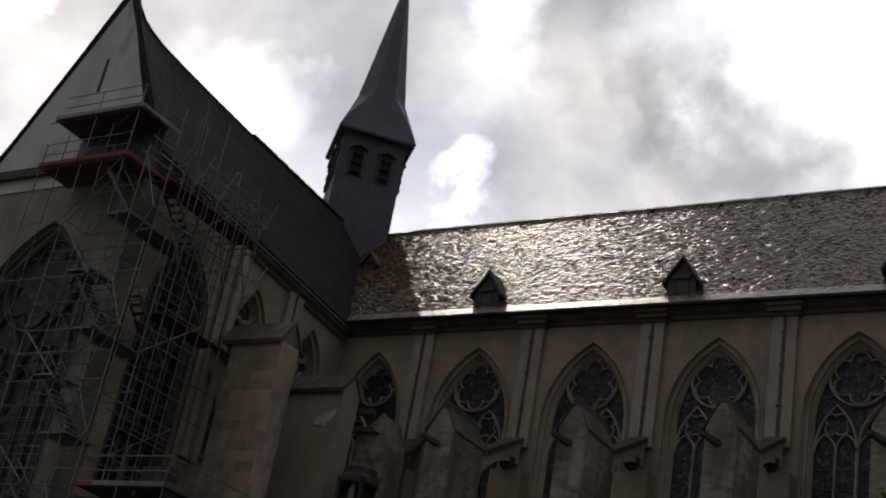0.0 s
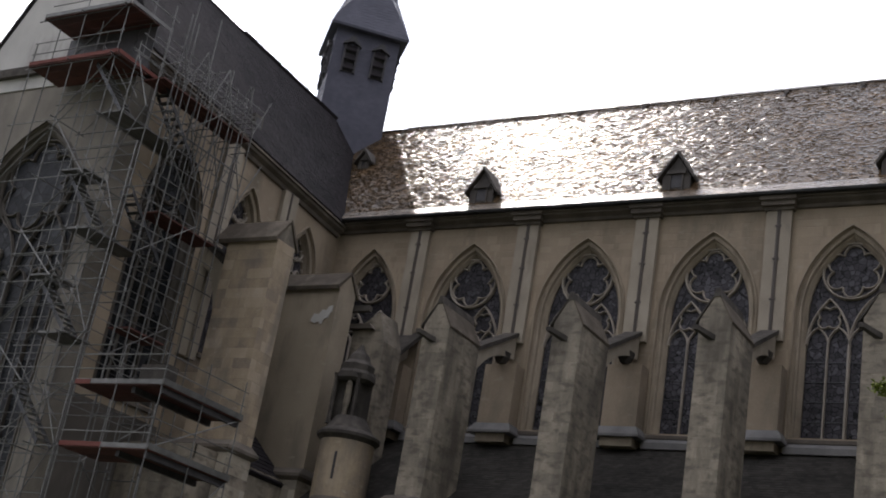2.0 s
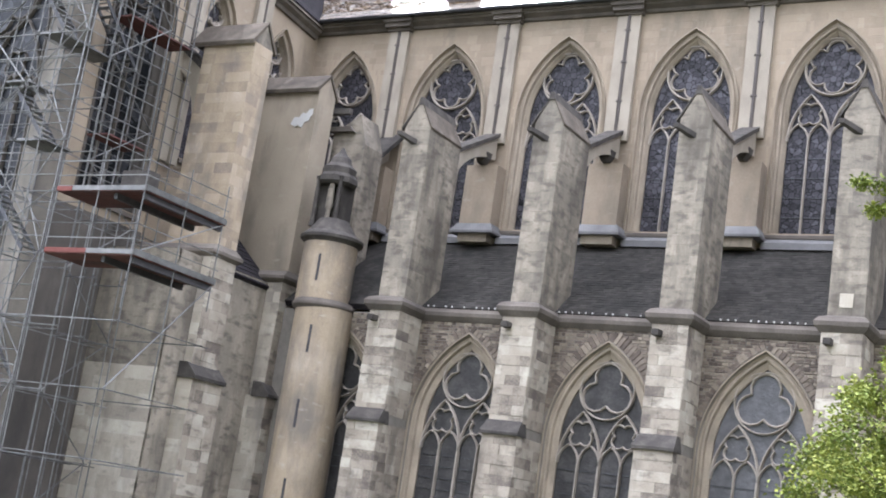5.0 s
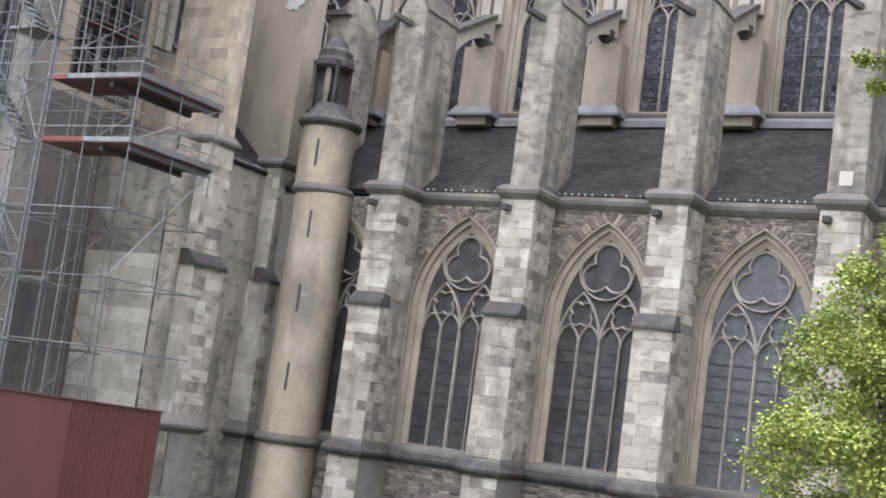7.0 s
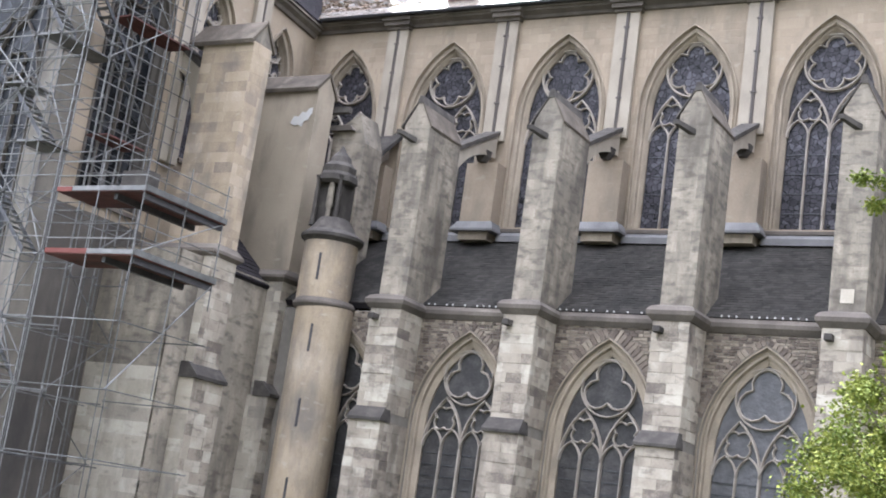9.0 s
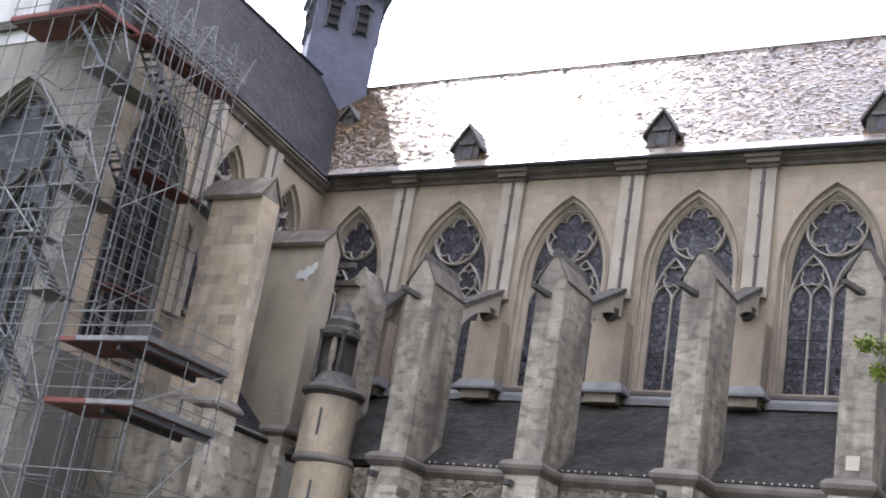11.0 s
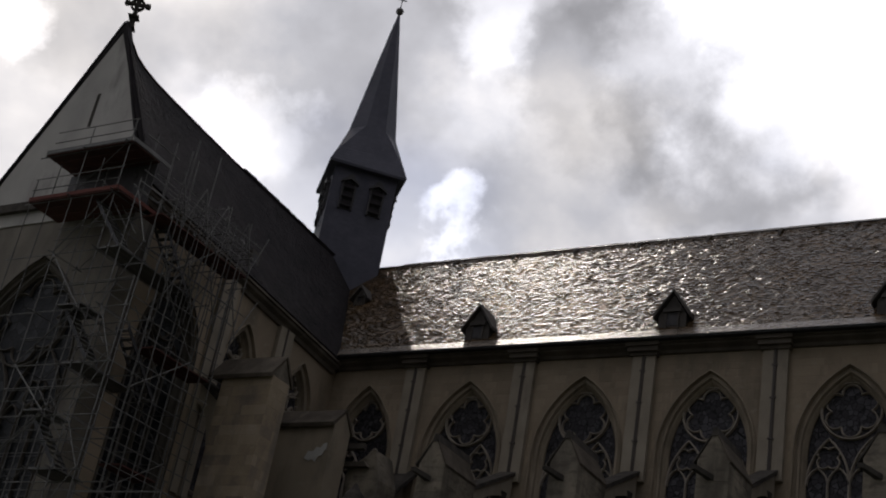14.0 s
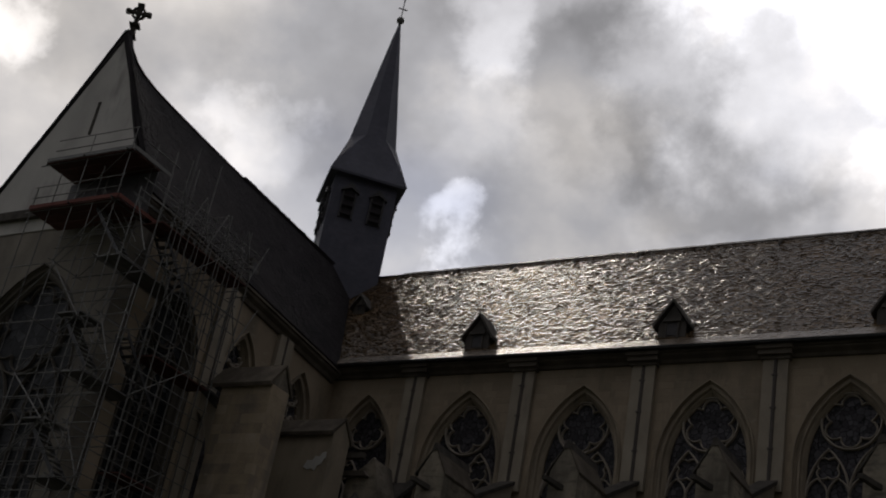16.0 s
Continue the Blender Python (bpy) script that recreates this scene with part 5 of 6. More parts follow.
for (s0, z0, k0), (s1, z1, k1), rows in zip(levels[1:5], levels[2:6], (5, 6, 4, 40)):
    clad(spire, square(s0, z0, k0), square(s1, z1, k1), z0, z1, rows, SLATE_BLUE)
bm = bmesh.new()
bmesh.ops.create_uvsphere(bm, u_segments=14, v_segments=8, radius=0.24, matrix=Matrix.Translation((TC.x, TC.y, 50.16)))
put("ball", bm, LEAD, tower, "dark metal ball")
bm = bmesh.new()
tube(bm, (TC.x, TC.y, 50.2), (TC.x, TC.y, 51.9), 0.03, 6)
slab(bm, Face((TC.x, TC.y, 0), (0.7, 0.7, 0), (0.7, -0.7, 0)), -0.28, 0.28, 51.0, 51.06, -0.03, 0.03)
prism(bm, Face((TC.x, TC.y, 0), (0.9, 0.43, 0), (0.43, -0.9, 0)), [(-0.3, 51.80), (0.05, 51.75), (0.3, 52.00), (0.34, 52.25), (0.1, 52.05), (-0.1, 52.15), (-0.25, 52.45), (-0.34, 52.20)], -0.02, 0.02)
put("weather_vane", bm, IRON, tower, "thin iron weather vane")


def belfry_window(face, u, z0, z1):
    w = 0.31
    bm = bmesh.new()
    slab(bm, face, u - w, u + w, z0, z1, -0.1, 0.05)
    o = put("belfry_window", bm, WOOD_DARK, tower, "dark louvred belfry opening")
    for k in range(3):
        z = z0 + 0.1 + k * (z1 - z0) / 3
        bm = bmesh.new()
        prism(bm, Face(face.at(u - w, 0), face.n, face.u), [(0.04, z + 0.35), (0.2, z), (0.22, z + 0.06), (0.06, z + 0.42)], 0, 2 * w)
        put("louvre", bm, SLATE_DARK, o, "sloping dark louvre")
    for s in (-1, 1):
        bm = bmesh.new()
        slab(bm, face, u + s * (w + 0.04) - 0.05, u + s * (w + 0.04) + 0.05, z0 - 0.05, z1, 0.0, 0.16)
        put("jamb", bm, WOOD_DARK, o)
    bm = bmesh.new()
    prism(bm, face, [(u - 0.5, z1 - 0.1), (u - 0.5, z1 + 0.0), (u - 0.24, z1 + 0.2), (u - 0.17, z1 + 0.38), (u, z1 + 0.5), (u + 0.17, z1 + 0.38), (u + 0.24, z1 + 0.2), (u + 0.5, z1 + 0.0), (u + 0.5, z1 - 0.1), (u, z1 + 0.16)], 0.0, 0.26)
    put("hood", bm, WOOD_DARK, o, "small dark pediment hood")


for q in (-45, -135, 45, 135):
    a = radians(q)
    nrm = Vector((math.cos(a), math.sin(a), 0))
    f = Face((TC.x, TC.y, 0), (-nrm.y, nrm.x, 0), nrm)
    f.o = f.o + f.n * 1.78
    for u in (-0.8, 0.8):
        belfry_window(f, u, 35.15, 36.8)


# ---- dormers ----
def dormer(x, y, z, w, h, label):
    """A small gabled slate dormer looking out of a roof towards the camera side."""
    t = thing("roof_dormer", (x, y, z), label, "dormer", "dormers of the nave roof")
    f = Face((x, y, 0), (1, 0, 0), (0, -1, 0))
    zr = z + h
    bm = bmesh.new()
    prism(bm, f, [(-w, z), (w, z), (w, z + h * 0.45), (0, zr), (-w, z + h * 0.45)], -1.5, 0)
    put("dormer_body", bm, SLATE_DORMER, t)
    for s in (-1, 1):
        bm = bmesh.new()
        prism(bm, f, [(s * (w + 0.2), z + h * 0.36), (s * (w + 0.22), z + h * 0.44), (0, zr + 0.24), (0, zr + 0.08)], -1.7, 0.16)
        put("roof_slope", bm, SLATE_DORMER, t)
    bm = bmesh.new()
    slab(bm, f, -w * 0.42, w * 0.42, z + 0.3, z + h * 0.5, 0.0, 0.02)
    o = put("shutter", bm, WOOD_DARK, t, "dark window opening")
    for u in (-w * 0.45, w * 0.45):
        bm = bmesh.new()
        slab(bm, f, u - 0.035, u + 0.035, z + 0.1, z + h * 0.52, 0.02, 0.06)
        put("frame_post", bm, SLATE_DORMER, t)
    bm = bmesh.new()
    slab(bm, f, -w * 0.66, w * 0.66, z + h * 0.52, z + h * 0.6, 0.0, 0.12)
    put("lintel", bm, SLATE_DORMER, t)


for x in (-29.5, -20.1, -11.05):
    dormer(x, 47.95, 25.1, 0.62, 1.76, "small pointed slate dormer on the nave roof")
dormer(-38.5, 50.6, 28.95, 0.34, 1.0, "tiny slate dormer in the shade of the tower")
hatch = thing("roof_dormer", (TX - 0.3, 40.6, 25.9), "small dark hatch on the transept roof", "dormer")
bm = bmesh.new()
box(bm, TX - 1.0, TX - 0.12, 40.35, 40.95, 25.7, 26.75)
put("dormer_body", bm, SLATE_DORMER, hatch)
bm = bmesh.new()
box(bm, TX - 0.13, TX - 0.1, 40.45, 40.85, 25.8, 26.6)
put("shutter", bm, WOOD_DARK, hatch, "dark opening")
light = thing("roof_light", (TX - 1.1, 40.1, 26.9), "small metal roof light on the transept slope", "roof light")
bm = bmesh.new()
solid(bm, [[(TX - 0.72, y, 26.75) for y in (39.7, 40.3)] + [(TX - 1.1, y, 27.35) for y in (40.3, 39.7)], [(TX - 0.55, y, 26.95) for y in (39.75, 40.25)] + [(TX - 0.9, y, 27.5) for y in (40.25, 39.75)]])
put("frame", bm, LEAD, light)
for k in range(11):
    x = -38.0 + k * 3.45
    h = thing("roof_hook", (x, RIDGE_Y - 0.25, RIDGE_Z - 0.35), "small dark iron hook below the ridge", "roof hook", "hooks on the nave roof")
    bm = bmesh.new()
    solid(bm, [[(x - w, y, z), (x + w, y, z), (x + w, y + 0.1, z + 0.1), (x - w, y + 0.1, z + 0.1)] for w, y, z in ((0.03, RIDGE_Y - 0.56, RIDGE_Z - 0.66), (0.09, RIDGE_Y - 0.4, RIDGE_Z - 0.34), (0.1, RIDGE_Y - 0.3, RIDGE_Z - 0.2))])
    put("iron_hook", bm, COPING, h)


# ---- scaffold ----
scaf = thing("scaffold", (-35.0, 32.5, GROUND_Z), "tall galvanised tube scaffold with red-brown decks and stairs", "scaffold")
LIFTS = [26.6, 24.4, 21.9, 19.4, 17.2, 15.2, 13.2, 11.35, 9.2, 7.0, 4.8, 2.6, 0.4]
sr = random.Random(5)


def pole(a, b, name="standard", r=0.023):
    bm = bmesh.new()
    tube(bm, a, b, r, 6)
    return put(name, bm, STEEL, scaf)


def deck(x0, x1, y0, y1, z, mat=PLYWOOD, boards=3):
    n = max(1, boards)
    for k in range(n):
        bm = bmesh.new()
        if x1 - x0 > y1 - y0:
            box(bm, x0, x1, y0 + (y1 - y0) * k / n, y0 + (y1 - y0) * (k + 0.96) / n, z - 0.06, z)
        else:
            box(bm, x0 + (x1 - x0) * k / n, x0 + (x1 - x0) * (k + 0.96) / n, y0, y1, z - 0.06, z)
        put("deck_board", bm, mat, scaf, "red-brown deck board" if mat is PLYWOOD else "aluminium deck board")


def toe(a, b, z, mat, h=0.16):
    bm = bmesh.new()
    a, b = Vector((*a, z)), Vector((*b, z))
    t = (b - a).normalized()
    s = Vector((-t.y, t.x, 0)) * 0.018
    solid(bm, [[a - s, b - s, b + s, a + s], [p + Vector((0, 0, h)) for p in (a - s, b - s, b + s, a + s)]])
    put("toe_board", bm, mat, scaf)


def rails(a, b, z, heights=(0.5, 1.0)):
    for h in heights:
        pole((*a, z + h), (*b, z + h), "guard_rail", 0.022)


def couplers(x, y, zs):
    for z in zs:
        bm = bmesh.new()
        tube(bm, (x, y, z - 0.05), (x, y, z + 0.05), 0.045, 6)
        put("coupler", bm, STEEL, scaf)


# standards in front of the gable and along the transept
FX = [-41.0, -38.7, -36.4]
for x in FX:
    for y in (31.2, 32.5):
        if y > 32 and x < -40:
            continue
        low = 19.0 if x < -40 else GROUND_Z
        pole((x, y, low), (x, y, 27.7 if x > -40 else 25.5))
        couplers(x, y, [z for z in LIFTS if z > low])
for y in (33.6, 35.0, 36.4, 37.8):
    for x in (-36.4, -35.2):
        pole((x, y, 9.0 if y > 37 else GROUND_Z), (x, y, 26.4 if y > 35.5 else 28.0))
        couplers(x, y, [z for z in LIFTS[1:9]])
for x in (-35.2, -34.0):
    for y in (31.2, 32.5):
        pole((x, y, GROUND_Z), (x, y, 24.8 if x < -35 else 20.5))
        couplers(x, y, LIFTS[2:])
CX = [-34.0, -32.0, -30.0]
for x in CX:
    for y in (31.3, 33.4, 35.4):
        if x > -33 and y > 34 and x < -31:
            continue
        low = 4.8 if x > -31 and y > 32 else (7.0 if x > -31 else GROUND_Z)
        pole((x, y, low if y < 34 else 8.2), (x, y, 12.7))
        couplers(x, y, [9.2, 11.35])
# ledgers and transoms
for z in LIFTS:
    if z < 27:
        pole((-41.3 if z > 19 else -38.9, 31.2, z - 0.08), (-33.8 if z < 20 else -36.2, 31.2, z - 0.08), "ledger")
        pole((-38.9, 32.5, z - 0.08), (-33.8 if z < 20 else -36.2, 32.5, z - 0.08), "ledger")
    if 10 < z < 25 or z < 8:
        pole((-35.2, 31.0, z - 0.1), (-35.2, 38.2 if z > 8 else 37.0, z - 0.1), "ledger")
        pole((-36.4, 31.0, z - 0.1), (-36.4, 38.2 if z > 8 else 37.0, z - 0.1), "ledger")
    for x in (-38.7, -36.4, -35.2):
        pole((x, 30.9, z - 0.03), (x, 32.8, z - 0.03), "transom")
    for y in (33.6, 35.0, 36.4):
        if z < 25:
            pole((-36.6, y, z - 0.04), (-35.0, y, z - 0.04), "transom")
    if 12 < z < 24:
        pole((-38.7, 31.2, z + 0.95), (-34.0 if z < 20 else -36.3, 31.2, z + 0.95), "guard_rail", 0.022)
for z in (0.4, 2.6, 4.8, 7.0):
    pole((-36.4, 31.3, z), (-30.0, 31.3, z), "ledger")
    pole((-30.0, 31.2, z), (-30.0, 35.8, z), "ledger")
    pole((-34.0, 35.4, z), (-29.9, 35.4, z), "ledger")
for x in (-39.9, -37.55, -35.8):
    low = 18.0 if x < -39 else GROUND_Z
    pole((x, 31.18, low), (x, 31.18, 26.0 if x < -36 else 22.5), "standard", 0.022)
    couplers(x, 31.18, [z for z in LIFTS[2:] if z > low])
for y in (34.3, 35.7, 37.1):
    pole((-35.18, y, 10.0), (-35.18, y, 25.3), "standard", 0.026)
for z in LIFTS[2:]:
    for h in (0.5, 1.0):
        pole((-38.8, 31.14, z + h), (-34.0 if z < 20 else -36.3, 31.14, z + h), "guard_rail", 0.018)
        if 12 < z < 23:
            pole((-35.12, 31.2, z + h), (-35.12, 37.9, z + h), "guard_rail", 0.018)
    pole((-38.6, 32.55, z), (-36.3, 32.55, z + 2.0), "brace", 0.018)
# braces
for k, (z0, z1) in enumerate(zip(LIFTS[1:], LIFTS)):
    a, b = (-38.7, -36.4) if k % 2 else (-36.4, -38.7)
    if z1 < 25:
        pole((a, 31.15, z0), (b, 31.15, z1), "brace", 0.027)
        pole((-34.0 if k % 2 else -35.2, 31.15, z0), (-35.2 if k % 2 else -34.0, 31.15, z1), "brace", 0.022)
        pole((-35.15, 33.6 if k % 2 else 36.4, z0), (-35.15, 36.4 if k % 2 else 33.6, z1), "brace", 0.022)
for a, b in (((-41.2, 31.1, 19.0), (-36.4, 31.1, 23.5)), ((-39.5, 31.1, 12.5), (-34.0, 31.1, 17.5)), ((-38.9, 31.1, 8.0), (-34.0, 31.1, 11.3)), ((-30.0, 31.25, 9.2), (-30.0, 35.4, 11.3)), ((-30.0, 31.2, 4.8), (-30.0, 35.4, 9.1)), ((-37.0, 31.1, 23.0), (-35.2, 36.4, 26.4)), ((-38.7, 31.1, 24.4), (-36.4, 31.1, 26.6))):
    pole(a, b, "brace", 0.024)
# the crowded top lifts along the transept eaves
for k in range(8):
    y = 33.1 + k * 0.72
    top = 26.9 - k * 0.27 + rng.uniform(-0.55, 0.35)
    pole((-35.05, y, 20.5), (-35.05 + rng.uniform(-0.06, 0.06), y + rng.uniform(-0.12, 0.12), top), "standard", 0.024)
    pole((-35.95, y + 0.2, 22.0), (-35.95, y + 0.2 + rng.uniform(-0.1, 0.1), top + rng.uniform(-0.6, 0.3)), "standard", 0.022)
    pole((-35.95, y, 24.9), (-34.95, y, 24.9), "transom", 0.024)
    pole((-35.95, y, 22.8 + 0.1 * k), (-34.6 - rng.uniform(0.0, 0.3), y, 22.8 + 0.1 * k), "transom", 0.024)
    pole((-35.02, y, 24.3 if k % 2 else 26.2), (-35.02, y + 0.72, 26.2 if k % 2 else 24.3), "brace", 0.022)
    pole((-35.1, y, 21.0 if k % 2 else 23.4), (-35.1, y + 1.1, 23.4 if k % 2 else 21.0), "brace", 0.024)
    couplers(-35.05, y, (22.0, 24.1, 24.9, 25.6))
for z in (22.4, 24.9, 25.6):
    pole((-35.05, 32.6, z), (-35.05, 38.6, z), "ledger", 0.02)
    pole((-35.95, 32.6, z + 0.3), (-35.95, 38.4, z + 0.3), "ledger", 0.02)
# decks: top two lifts round the corner
deck(-41.0, -36.2, 31.1, 32.8, 24.4)
toe((-41.0, 31.08), (-36.2, 31.08), 24.4, TOEBOARD)
deck(-40.9, -36.2, 31.1, 32.8, 26.6)
# added dark panels that fill the dark space between the top decks
for k in range(5):
    bm = bmesh.new()
    box(bm, -41.0 + k * 0.96, -40.06 + k * 0.96, 32.7, 32.74, 24.45, 26.5)
    put("back_board", bm, WOOD_DARK, scaf, "dark panels added behind the top lift")
toe((-40.9, 31.08), (-36.2, 31.08), 26.6, ALUMINIUM)
rails((-41.0, 31.1), (-36.2, 31.1), 24.4)
rails((-40.6, 31.1), (-36.2, 31.1), 26.6)
for z in (24.4, 26.6):
    toe((-36.15, 31.1), (-36.15, 33.4 if z > 25 else 38.2), z, TOEBOARD if z < 25 else ALUMINIUM)
deck(-36.3, -35.2, 32.8, 38.3, 24.15)
rails((-35.15, 31.2), (-35.15, 38.2), 24.15)
rails((-36.4, 38.2), (-35.1, 38.2), 24.15)
deck(-36.4, -35.3, 34.4, 37.8, 19.2)
deck(-36.4, -35.3, 34.4, 36.4, 14.5)
deck(-36.4, -35.3, 32.6, 35.0, 21.9, ALUMINIUM)
deck(-36.4, -35.3, 32.6, 34.0, 17.2, ALUMINIUM)
for z, x0, x1 in ((19.6, -37.6, -36.3), (15.4, -37.6, -36.4), (17.2, -36.3, -35.2), (21.9, -36.3, -35.2), (13.2, -36.3, -35.0)):
    deck(x0, x1, 31.2, 32.5, z, ALUMINIUM)
# lower pair of wide decks
for z in (11.35, 9.2):
    deck(-33.9, -29.95, 31.3, 33.3, z, PLYWOOD, 4)
    deck(-31.6, -29.95, 33.3, 35.5, z, PLYWOOD, 4)
    toe((-33.9, 31.28), (-32.0, 31.28), z - 0.02, TOEBOARD if z < 10 else ALUMINIUM)
    toe((-32.0, 31.28), (-29.95, 31.28), z - 0.02, ALUMINIUM)
    toe((-29.93, 31.3), (-29.93, 35.5), z - 0.02, ALUMINIUM, 0.2)
    rails((-34.0, 31.3), (-30.0, 31.3), z)
    rails((-30.0, 31.3), (-30.0, 35.6), z)
for z in (11.29, 9.14):
    for x in (-30.15, -31.4):
        bm = bmesh.new()
        box(bm, x - 0.08, x + 0.08, 31.5, 35.5, z - 0.2, z - 0.002)
        put("deck_beam", bm, WOOD_DARK, scaf, "dark timber deck beam")
toe((-33.9, 31.26), (-33.2, 31.26), 11.3, TOEBOARD)
bm = bmesh.new()
box(bm, -31.4, -30.2, 31.6, 32.1, 11.36, 12.1)
tagged(part("site_box", bm, COPING), "dark site box standing on the scaffold deck", "box")


def stair(x0, y0, z0, x1, y1, z1):
    """One flight of aluminium scaffold stairs: two stringers and thin treads."""
    a, b = Vector((x0, y0, z0)), Vector((x1, y1, z1))
    t = (b - a)
    s = Vector((-t.y, t.x, 0)).normalized() * 0.3
    for k in (-1, 1):
        bm = bmesh.new()
        p, q = a + s * k, b + s * k
        solid(bm, [[p, p + s * k * 0.1, p + s * k * 0.1 + Vector((0, 0, 0.2)), p + Vector((0, 0, 0.2))], [q, q + s * k * 0.1, q + s * k * 0.1 + Vector((0, 0, 0.2)), q + Vector((0, 0, 0.2))]])
        put("stair_stringer", bm, IRON, scaf, "dark metal stair stringer")
        pole(p + Vector((0, 0, 1.0)), q + Vector((0, 0, 1.0)), "guard_rail", 0.02)
    h = Vector((t.x, t.y, 0)).normalized() * 0.11
    n = max(3, int(abs(t.z) / 0.22))
    for k in range(n):
        c = a.lerp(b, (k + 0.5) / n) + Vector((0, 0, 0.1))
        bm = bmesh.new()
        solid(bm, [[c - s - h, c + s - h, c + s + h, c - s + h], [v + Vector((0, 0, 0.03)) for v in (c - s - h, c + s - h, c + s + h, c - s + h)]])
        put("stair_tread", bm, STEEL, scaf)


for x0, z0, x1, z1 in ((-37.6, 24.2, -35.6, 21.9), (-37.6, 19.7, -35.5, 17.3), (-37.5, 15.4, -35.4, 13.2), (-37.3, 11.3, -35.2, 9.2), (-37.0, 7.0, -35.0, 4.8), (-37.0, 2.6, -35.0, 0.4)):
    stair(x0, 31.8, z0, x1, 31.8, z1)
stair(-36.0, 35.8, 21.9, -36.0, 33.4, 24.15)
stair(-36.0, 33.2, 19.4, -36.0, 35.6, 17.2)

# ---- hoarding ----
hoard = thing("site_hoarding", (-30.0, 28.5, GROUND_Z), "red-brown ribbed sheet metal site hoarding", "hoarding")
x = -46.0
while x < -24.6:
    w = min(1.0, -24.55 - x)
    bm = bmesh.new()
    pts = []
    k = 0
    rib, depth = (0.5, 0.003) if x < -28.3 else (0.13, 0.02)
    while k * rib < w - 1e-6:
        u = k * rib
        pts += [(x + u, 28.5), (x + min(w, u + rib * 0.62), 28.5), (x + min(w, u + rib * 0.7), 28.5 - depth), (x + min(w, u + rib * 0.92), 28.5 - depth)]
        k += 1
    pts.append((x + w, 28.5))
    f0 = [bm.verts.new((px, py, -2.35)) for px, py in pts]
    f1 = [bm.verts.new((px, py, 0.93)) for px, py in pts]
    b0 = [bm.verts.new((px, py + 0.03, -2.35)) for px, py in pts]
    b1 = [bm.verts.new((px, py + 0.03, 0.93)) for px, py in pts]
    for i in range(len(pts) - 1):
        if (Vector(pts[i]) - Vector(pts[i + 1])).length > 1e-5:
            bm.faces.new((f0[i], f0[i + 1], f1[i + 1], f1[i]))
            bm.faces.new((b0[i], b1[i], b1[i + 1], b0[i + 1]))
            bm.faces.new((f1[i], f1[i + 1], b1[i + 1], b1[i]))
    put("panel", bm, RED_SHEET, hoard)
    x += w + 0.004
bm = bmesh.new()
box(bm, -46.0, -24.5, 28.44, 28.56, 0.93, 0.97)
put("top_rail", bm, RED_SHEET, hoard)


# ---- small fixings ----
bm = bmesh.new()
fx = random.Random(3)
x = -28.6
while x < 6:
    if abs((x - X0) / BAY % 1 - 0.5) > 0.14 and fx.random() < 0.8:
        box(bm, x - 0.022, x + 0.022, AISLE_Y - 0.28, AISLE_Y - 0.23, 10.3, 10.36)
    x += 0.26
tagged(part("eaves_clips", bm, PLASTER), "row of small pale metal clips along the aisle eaves", "clips", "", "stuff")
patch = thing("plaster_patch", (-33.2, 42.97, 18.1), "pale remnant of plaster on the transept buttress", "plaster patch")
bm = bmesh.new()
prism(bm, Face((0, 43.0, 0), (1, 0, 0), (0, -1, 0)), [(-33.8, 17.85), (-33.55, 17.72), (-33.4, 17.8), (-33.2, 17.66), (-33.1, 17.92), (-32.9, 17.98), (-32.82, 18.2), (-32.74, 18.24), (-32.76, 18.52), (-32.95, 18.46), (-33.05, 18.3), (-33.25, 18.34), (-33.4, 18.14), (-33.65, 18.16)], 0.01, 0.035)
put("plaster", bm, PLASTER, patch)

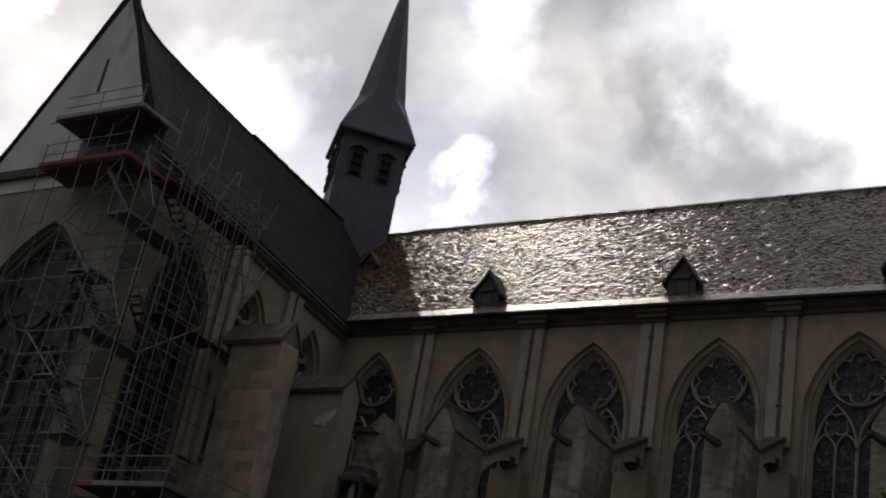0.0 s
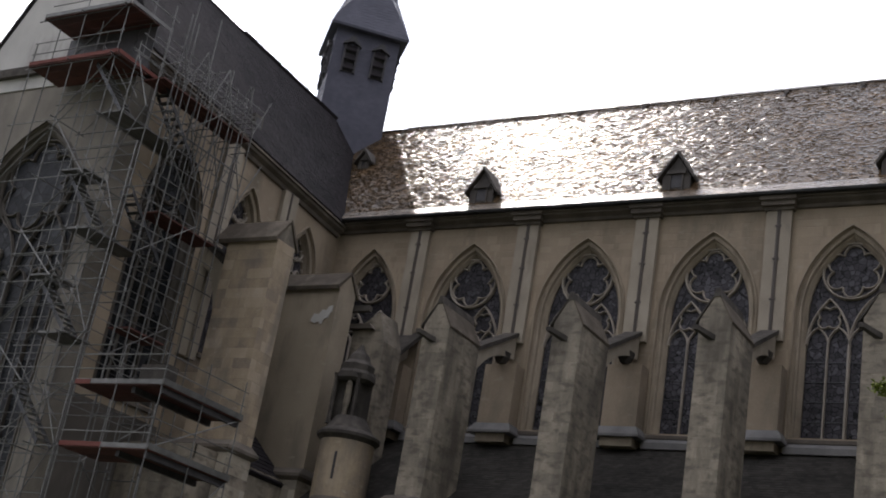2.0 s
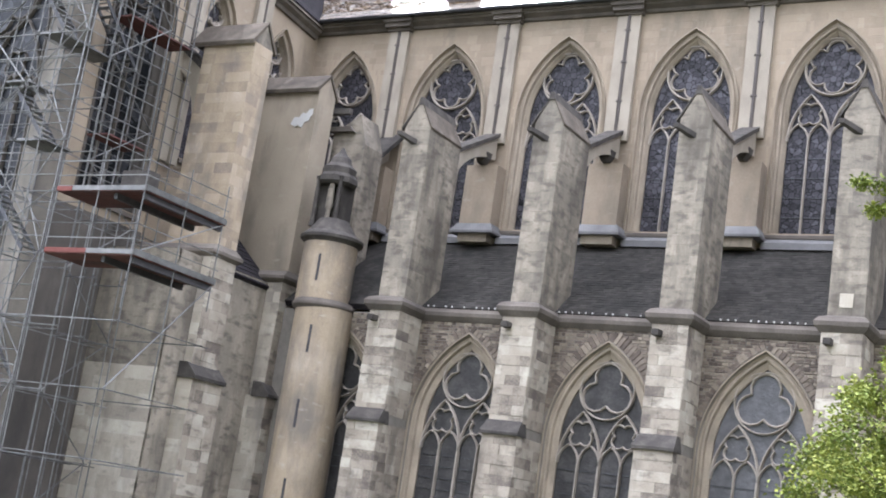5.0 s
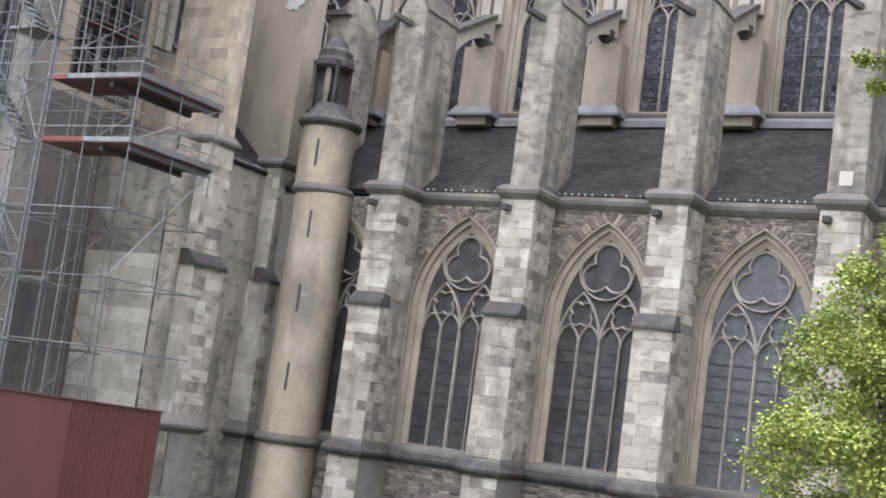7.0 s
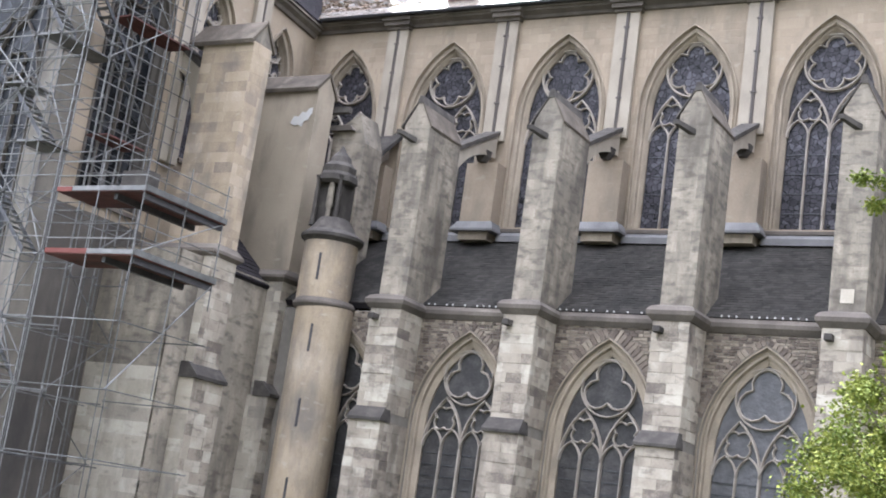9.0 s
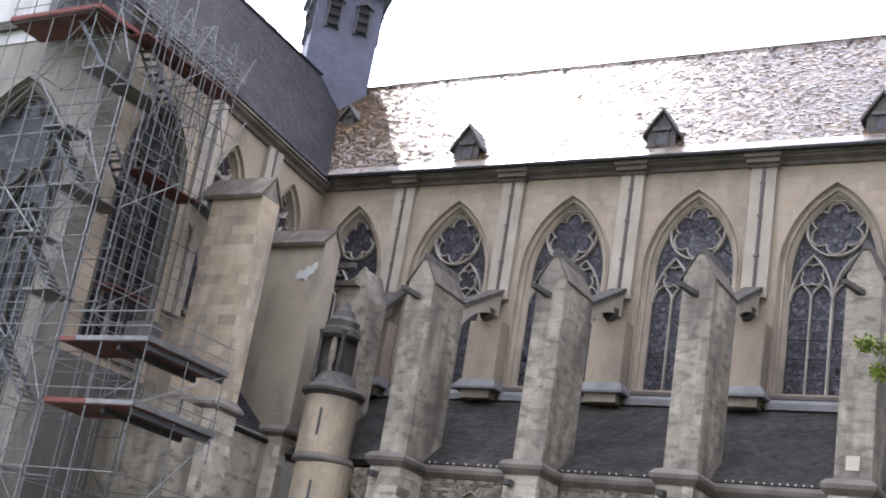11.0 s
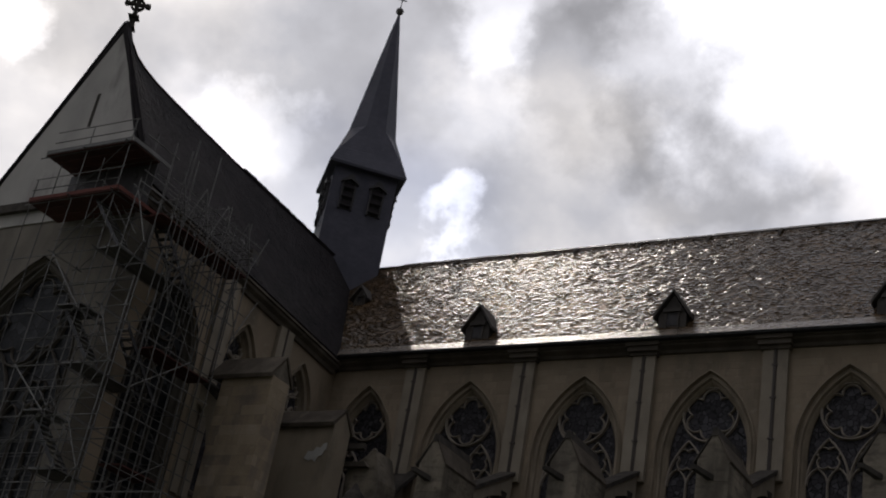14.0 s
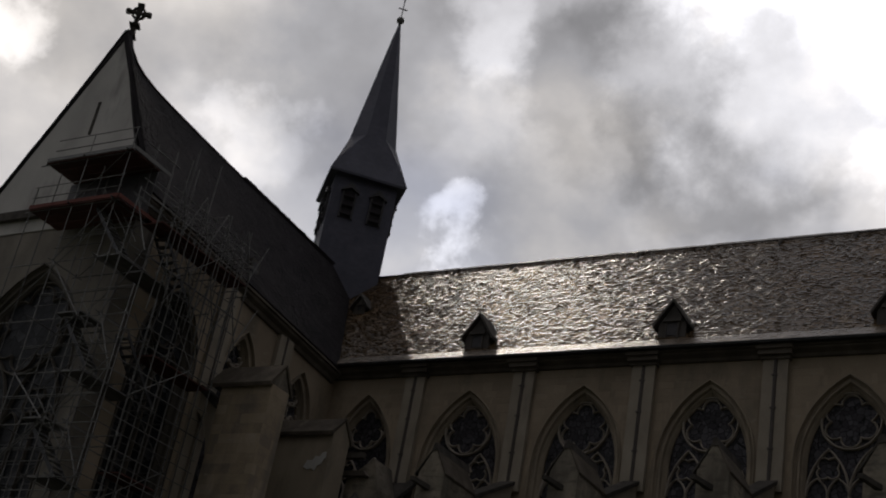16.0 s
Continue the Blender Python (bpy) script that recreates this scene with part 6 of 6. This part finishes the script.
# ---- tree ----
def tree():
    t = thing("tree", (-2.55, 20.3, ground_z(0, 20.3) - 0.05), "leafy broad tree with fresh green sunlit leaves", "tree")
    r = random.Random(11)
    base = t.location
    bm = bmesh.new()

    def limb(pts, radii):
        rings = []
        for i, (p, q) in enumerate(zip(pts, radii)):
            d = (Vector(pts[min(i + 1, len(pts) - 1)]) - Vector(pts[max(0, i - 1)])).normalized()
            s = d.orthogonal().normalized()
            w = d.cross(s)
            rings.append([Vector(p) + s * q * math.cos(k * math.pi / 4) + w * q * math.sin(k * math.pi / 4) for k in range(8)])
        solid(bm, rings)
    limb([(base.x, base.y, base.z), (base.x - 0.05, base.y, 0.2), (base.x + 0.1, base.y, 2.5), (base.x - 0.1, base.y, 5.0), (base.x - 0.2, base.y - 0.1, 8.0)], (0.28, 0.2, 0.15, 0.1, 0.03))
    tips = []
    for k in range(70):
        a = r.uniform(0, 2 * math.pi)
        z = r.uniform(-1.2, 4.5)
        reach = 3.5 * math.sqrt(max(0.05, 1 - ((z - 1.4) / 4.0) ** 2)) * r.uniform(0.75, 1.02) * (0.62 if z < 1.3 else 0.95)
        s = Vector((base.x, base.y, max(-0.6, z - r.uniform(0.3, 1.0))))
        e = Vector((base.x + reach * math.cos(a), base.y + reach * math.sin(a), z + r.uniform(-0.2, 0.5)))
        m = s.lerp(e, 0.5) + Vector((r.uniform(-0.2, 0.2), r.uniform(-0.2, 0.2), r.uniform(0, 0.35)))
        limb([s, m, e], (0.05, 0.03, 0.008))
        tips += [(s.lerp(m, 0.7), 0.45), (m, 0.55), (m.lerp(e, 0.5), 0.55), (e, 0.5)]
        for q in range(3):
            g = m.lerp(e, r.uniform(0.2, 1.0)) + Vector((r.gauss(0, 0.4), r.gauss(0, 0.4), r.gauss(0, 0.35)))
            limb([m.lerp(e, 0.3), g], (0.015, 0.005))
            tips.append((g, 0.4))
    # the high spray that reaches out on its own
    for e in ((-4.55, 19.5, 7.75), (-4.35, 19.6, 7.35), (-4.0, 19.7, 7.9)):
        limb([(base.x - 0.15, base.y, 6.9), (-3.0, 20.0, 7.5), e], (0.035, 0.02, 0.006))
        tips += [(Vector(e), 0.2), (Vector(e), 0.22), (Vector(e).lerp(Vector((-3.0, 20.0, 7.5)), 0.15), 0.24), (Vector(e).lerp(Vector((-3.0, 20.0, 7.5)), 0.35), 0.28), (Vector(e).lerp(Vector((-3.0, 20.0, 7.5)), 0.7), 0.32)]
    put("trunk", bm, BARK, t, "grey-brown trunk and limbs")
    verts, faces = [], []
    for c, spread in tips:
        for k in range(int(420 * (spread / 0.5) ** 1.6)):
            p = c + Vector((r.gauss(0, spread * 0.34), r.gauss(0, spread * 0.34), r.gauss(0, spread * 0.24)))
            d = Vector((r.gauss(0, 1), r.gauss(0, 1), r.gauss(-0.2, 0.6))).normalized()
            s = d.cross(Vector((r.gauss(0, 0.5), r.gauss(0, 0.5), 1))).normalized()
            L, w = r.uniform(0.045, 0.09), r.uniform(0.02, 0.036)
            nn = d.cross(s)
            m = len(verts)
            verts += [p, p + d * L * 0.45 + s * w - nn * 0.012, p + d * L, p + d * L * 0.45 - s * w - nn * 0.012]
            faces += [(m, m + 1, m + 2), (m, m + 2, m + 3)]
    me = bpy.data.meshes.new("crown")
    me.from_pydata(verts, [], faces)
    me.materials.append(LEAF)
    ob = new("crown", me)
    ob.parent, ob.matrix_parent_inverse = t, Matrix.Translation(-base)
    ob["kind"] = "stuff"
    return t


tree()

repair = thing("repair_slab", (-9.91, 41.78, 10.6), "pale square repair slab low on a nave buttress", "repair slab")
bm = bmesh.new()
slab(bm, Face((-9.91, 41.8, 0), (1, 0, 0), (0, -1, 0)), -0.22, 0.2, 10.66, 11.12, 0.0, 0.035)
put("slab", bm, STONE_PALE, repair)

# ---- single stones of the piers ----
lay_blocks()
lay_slates()
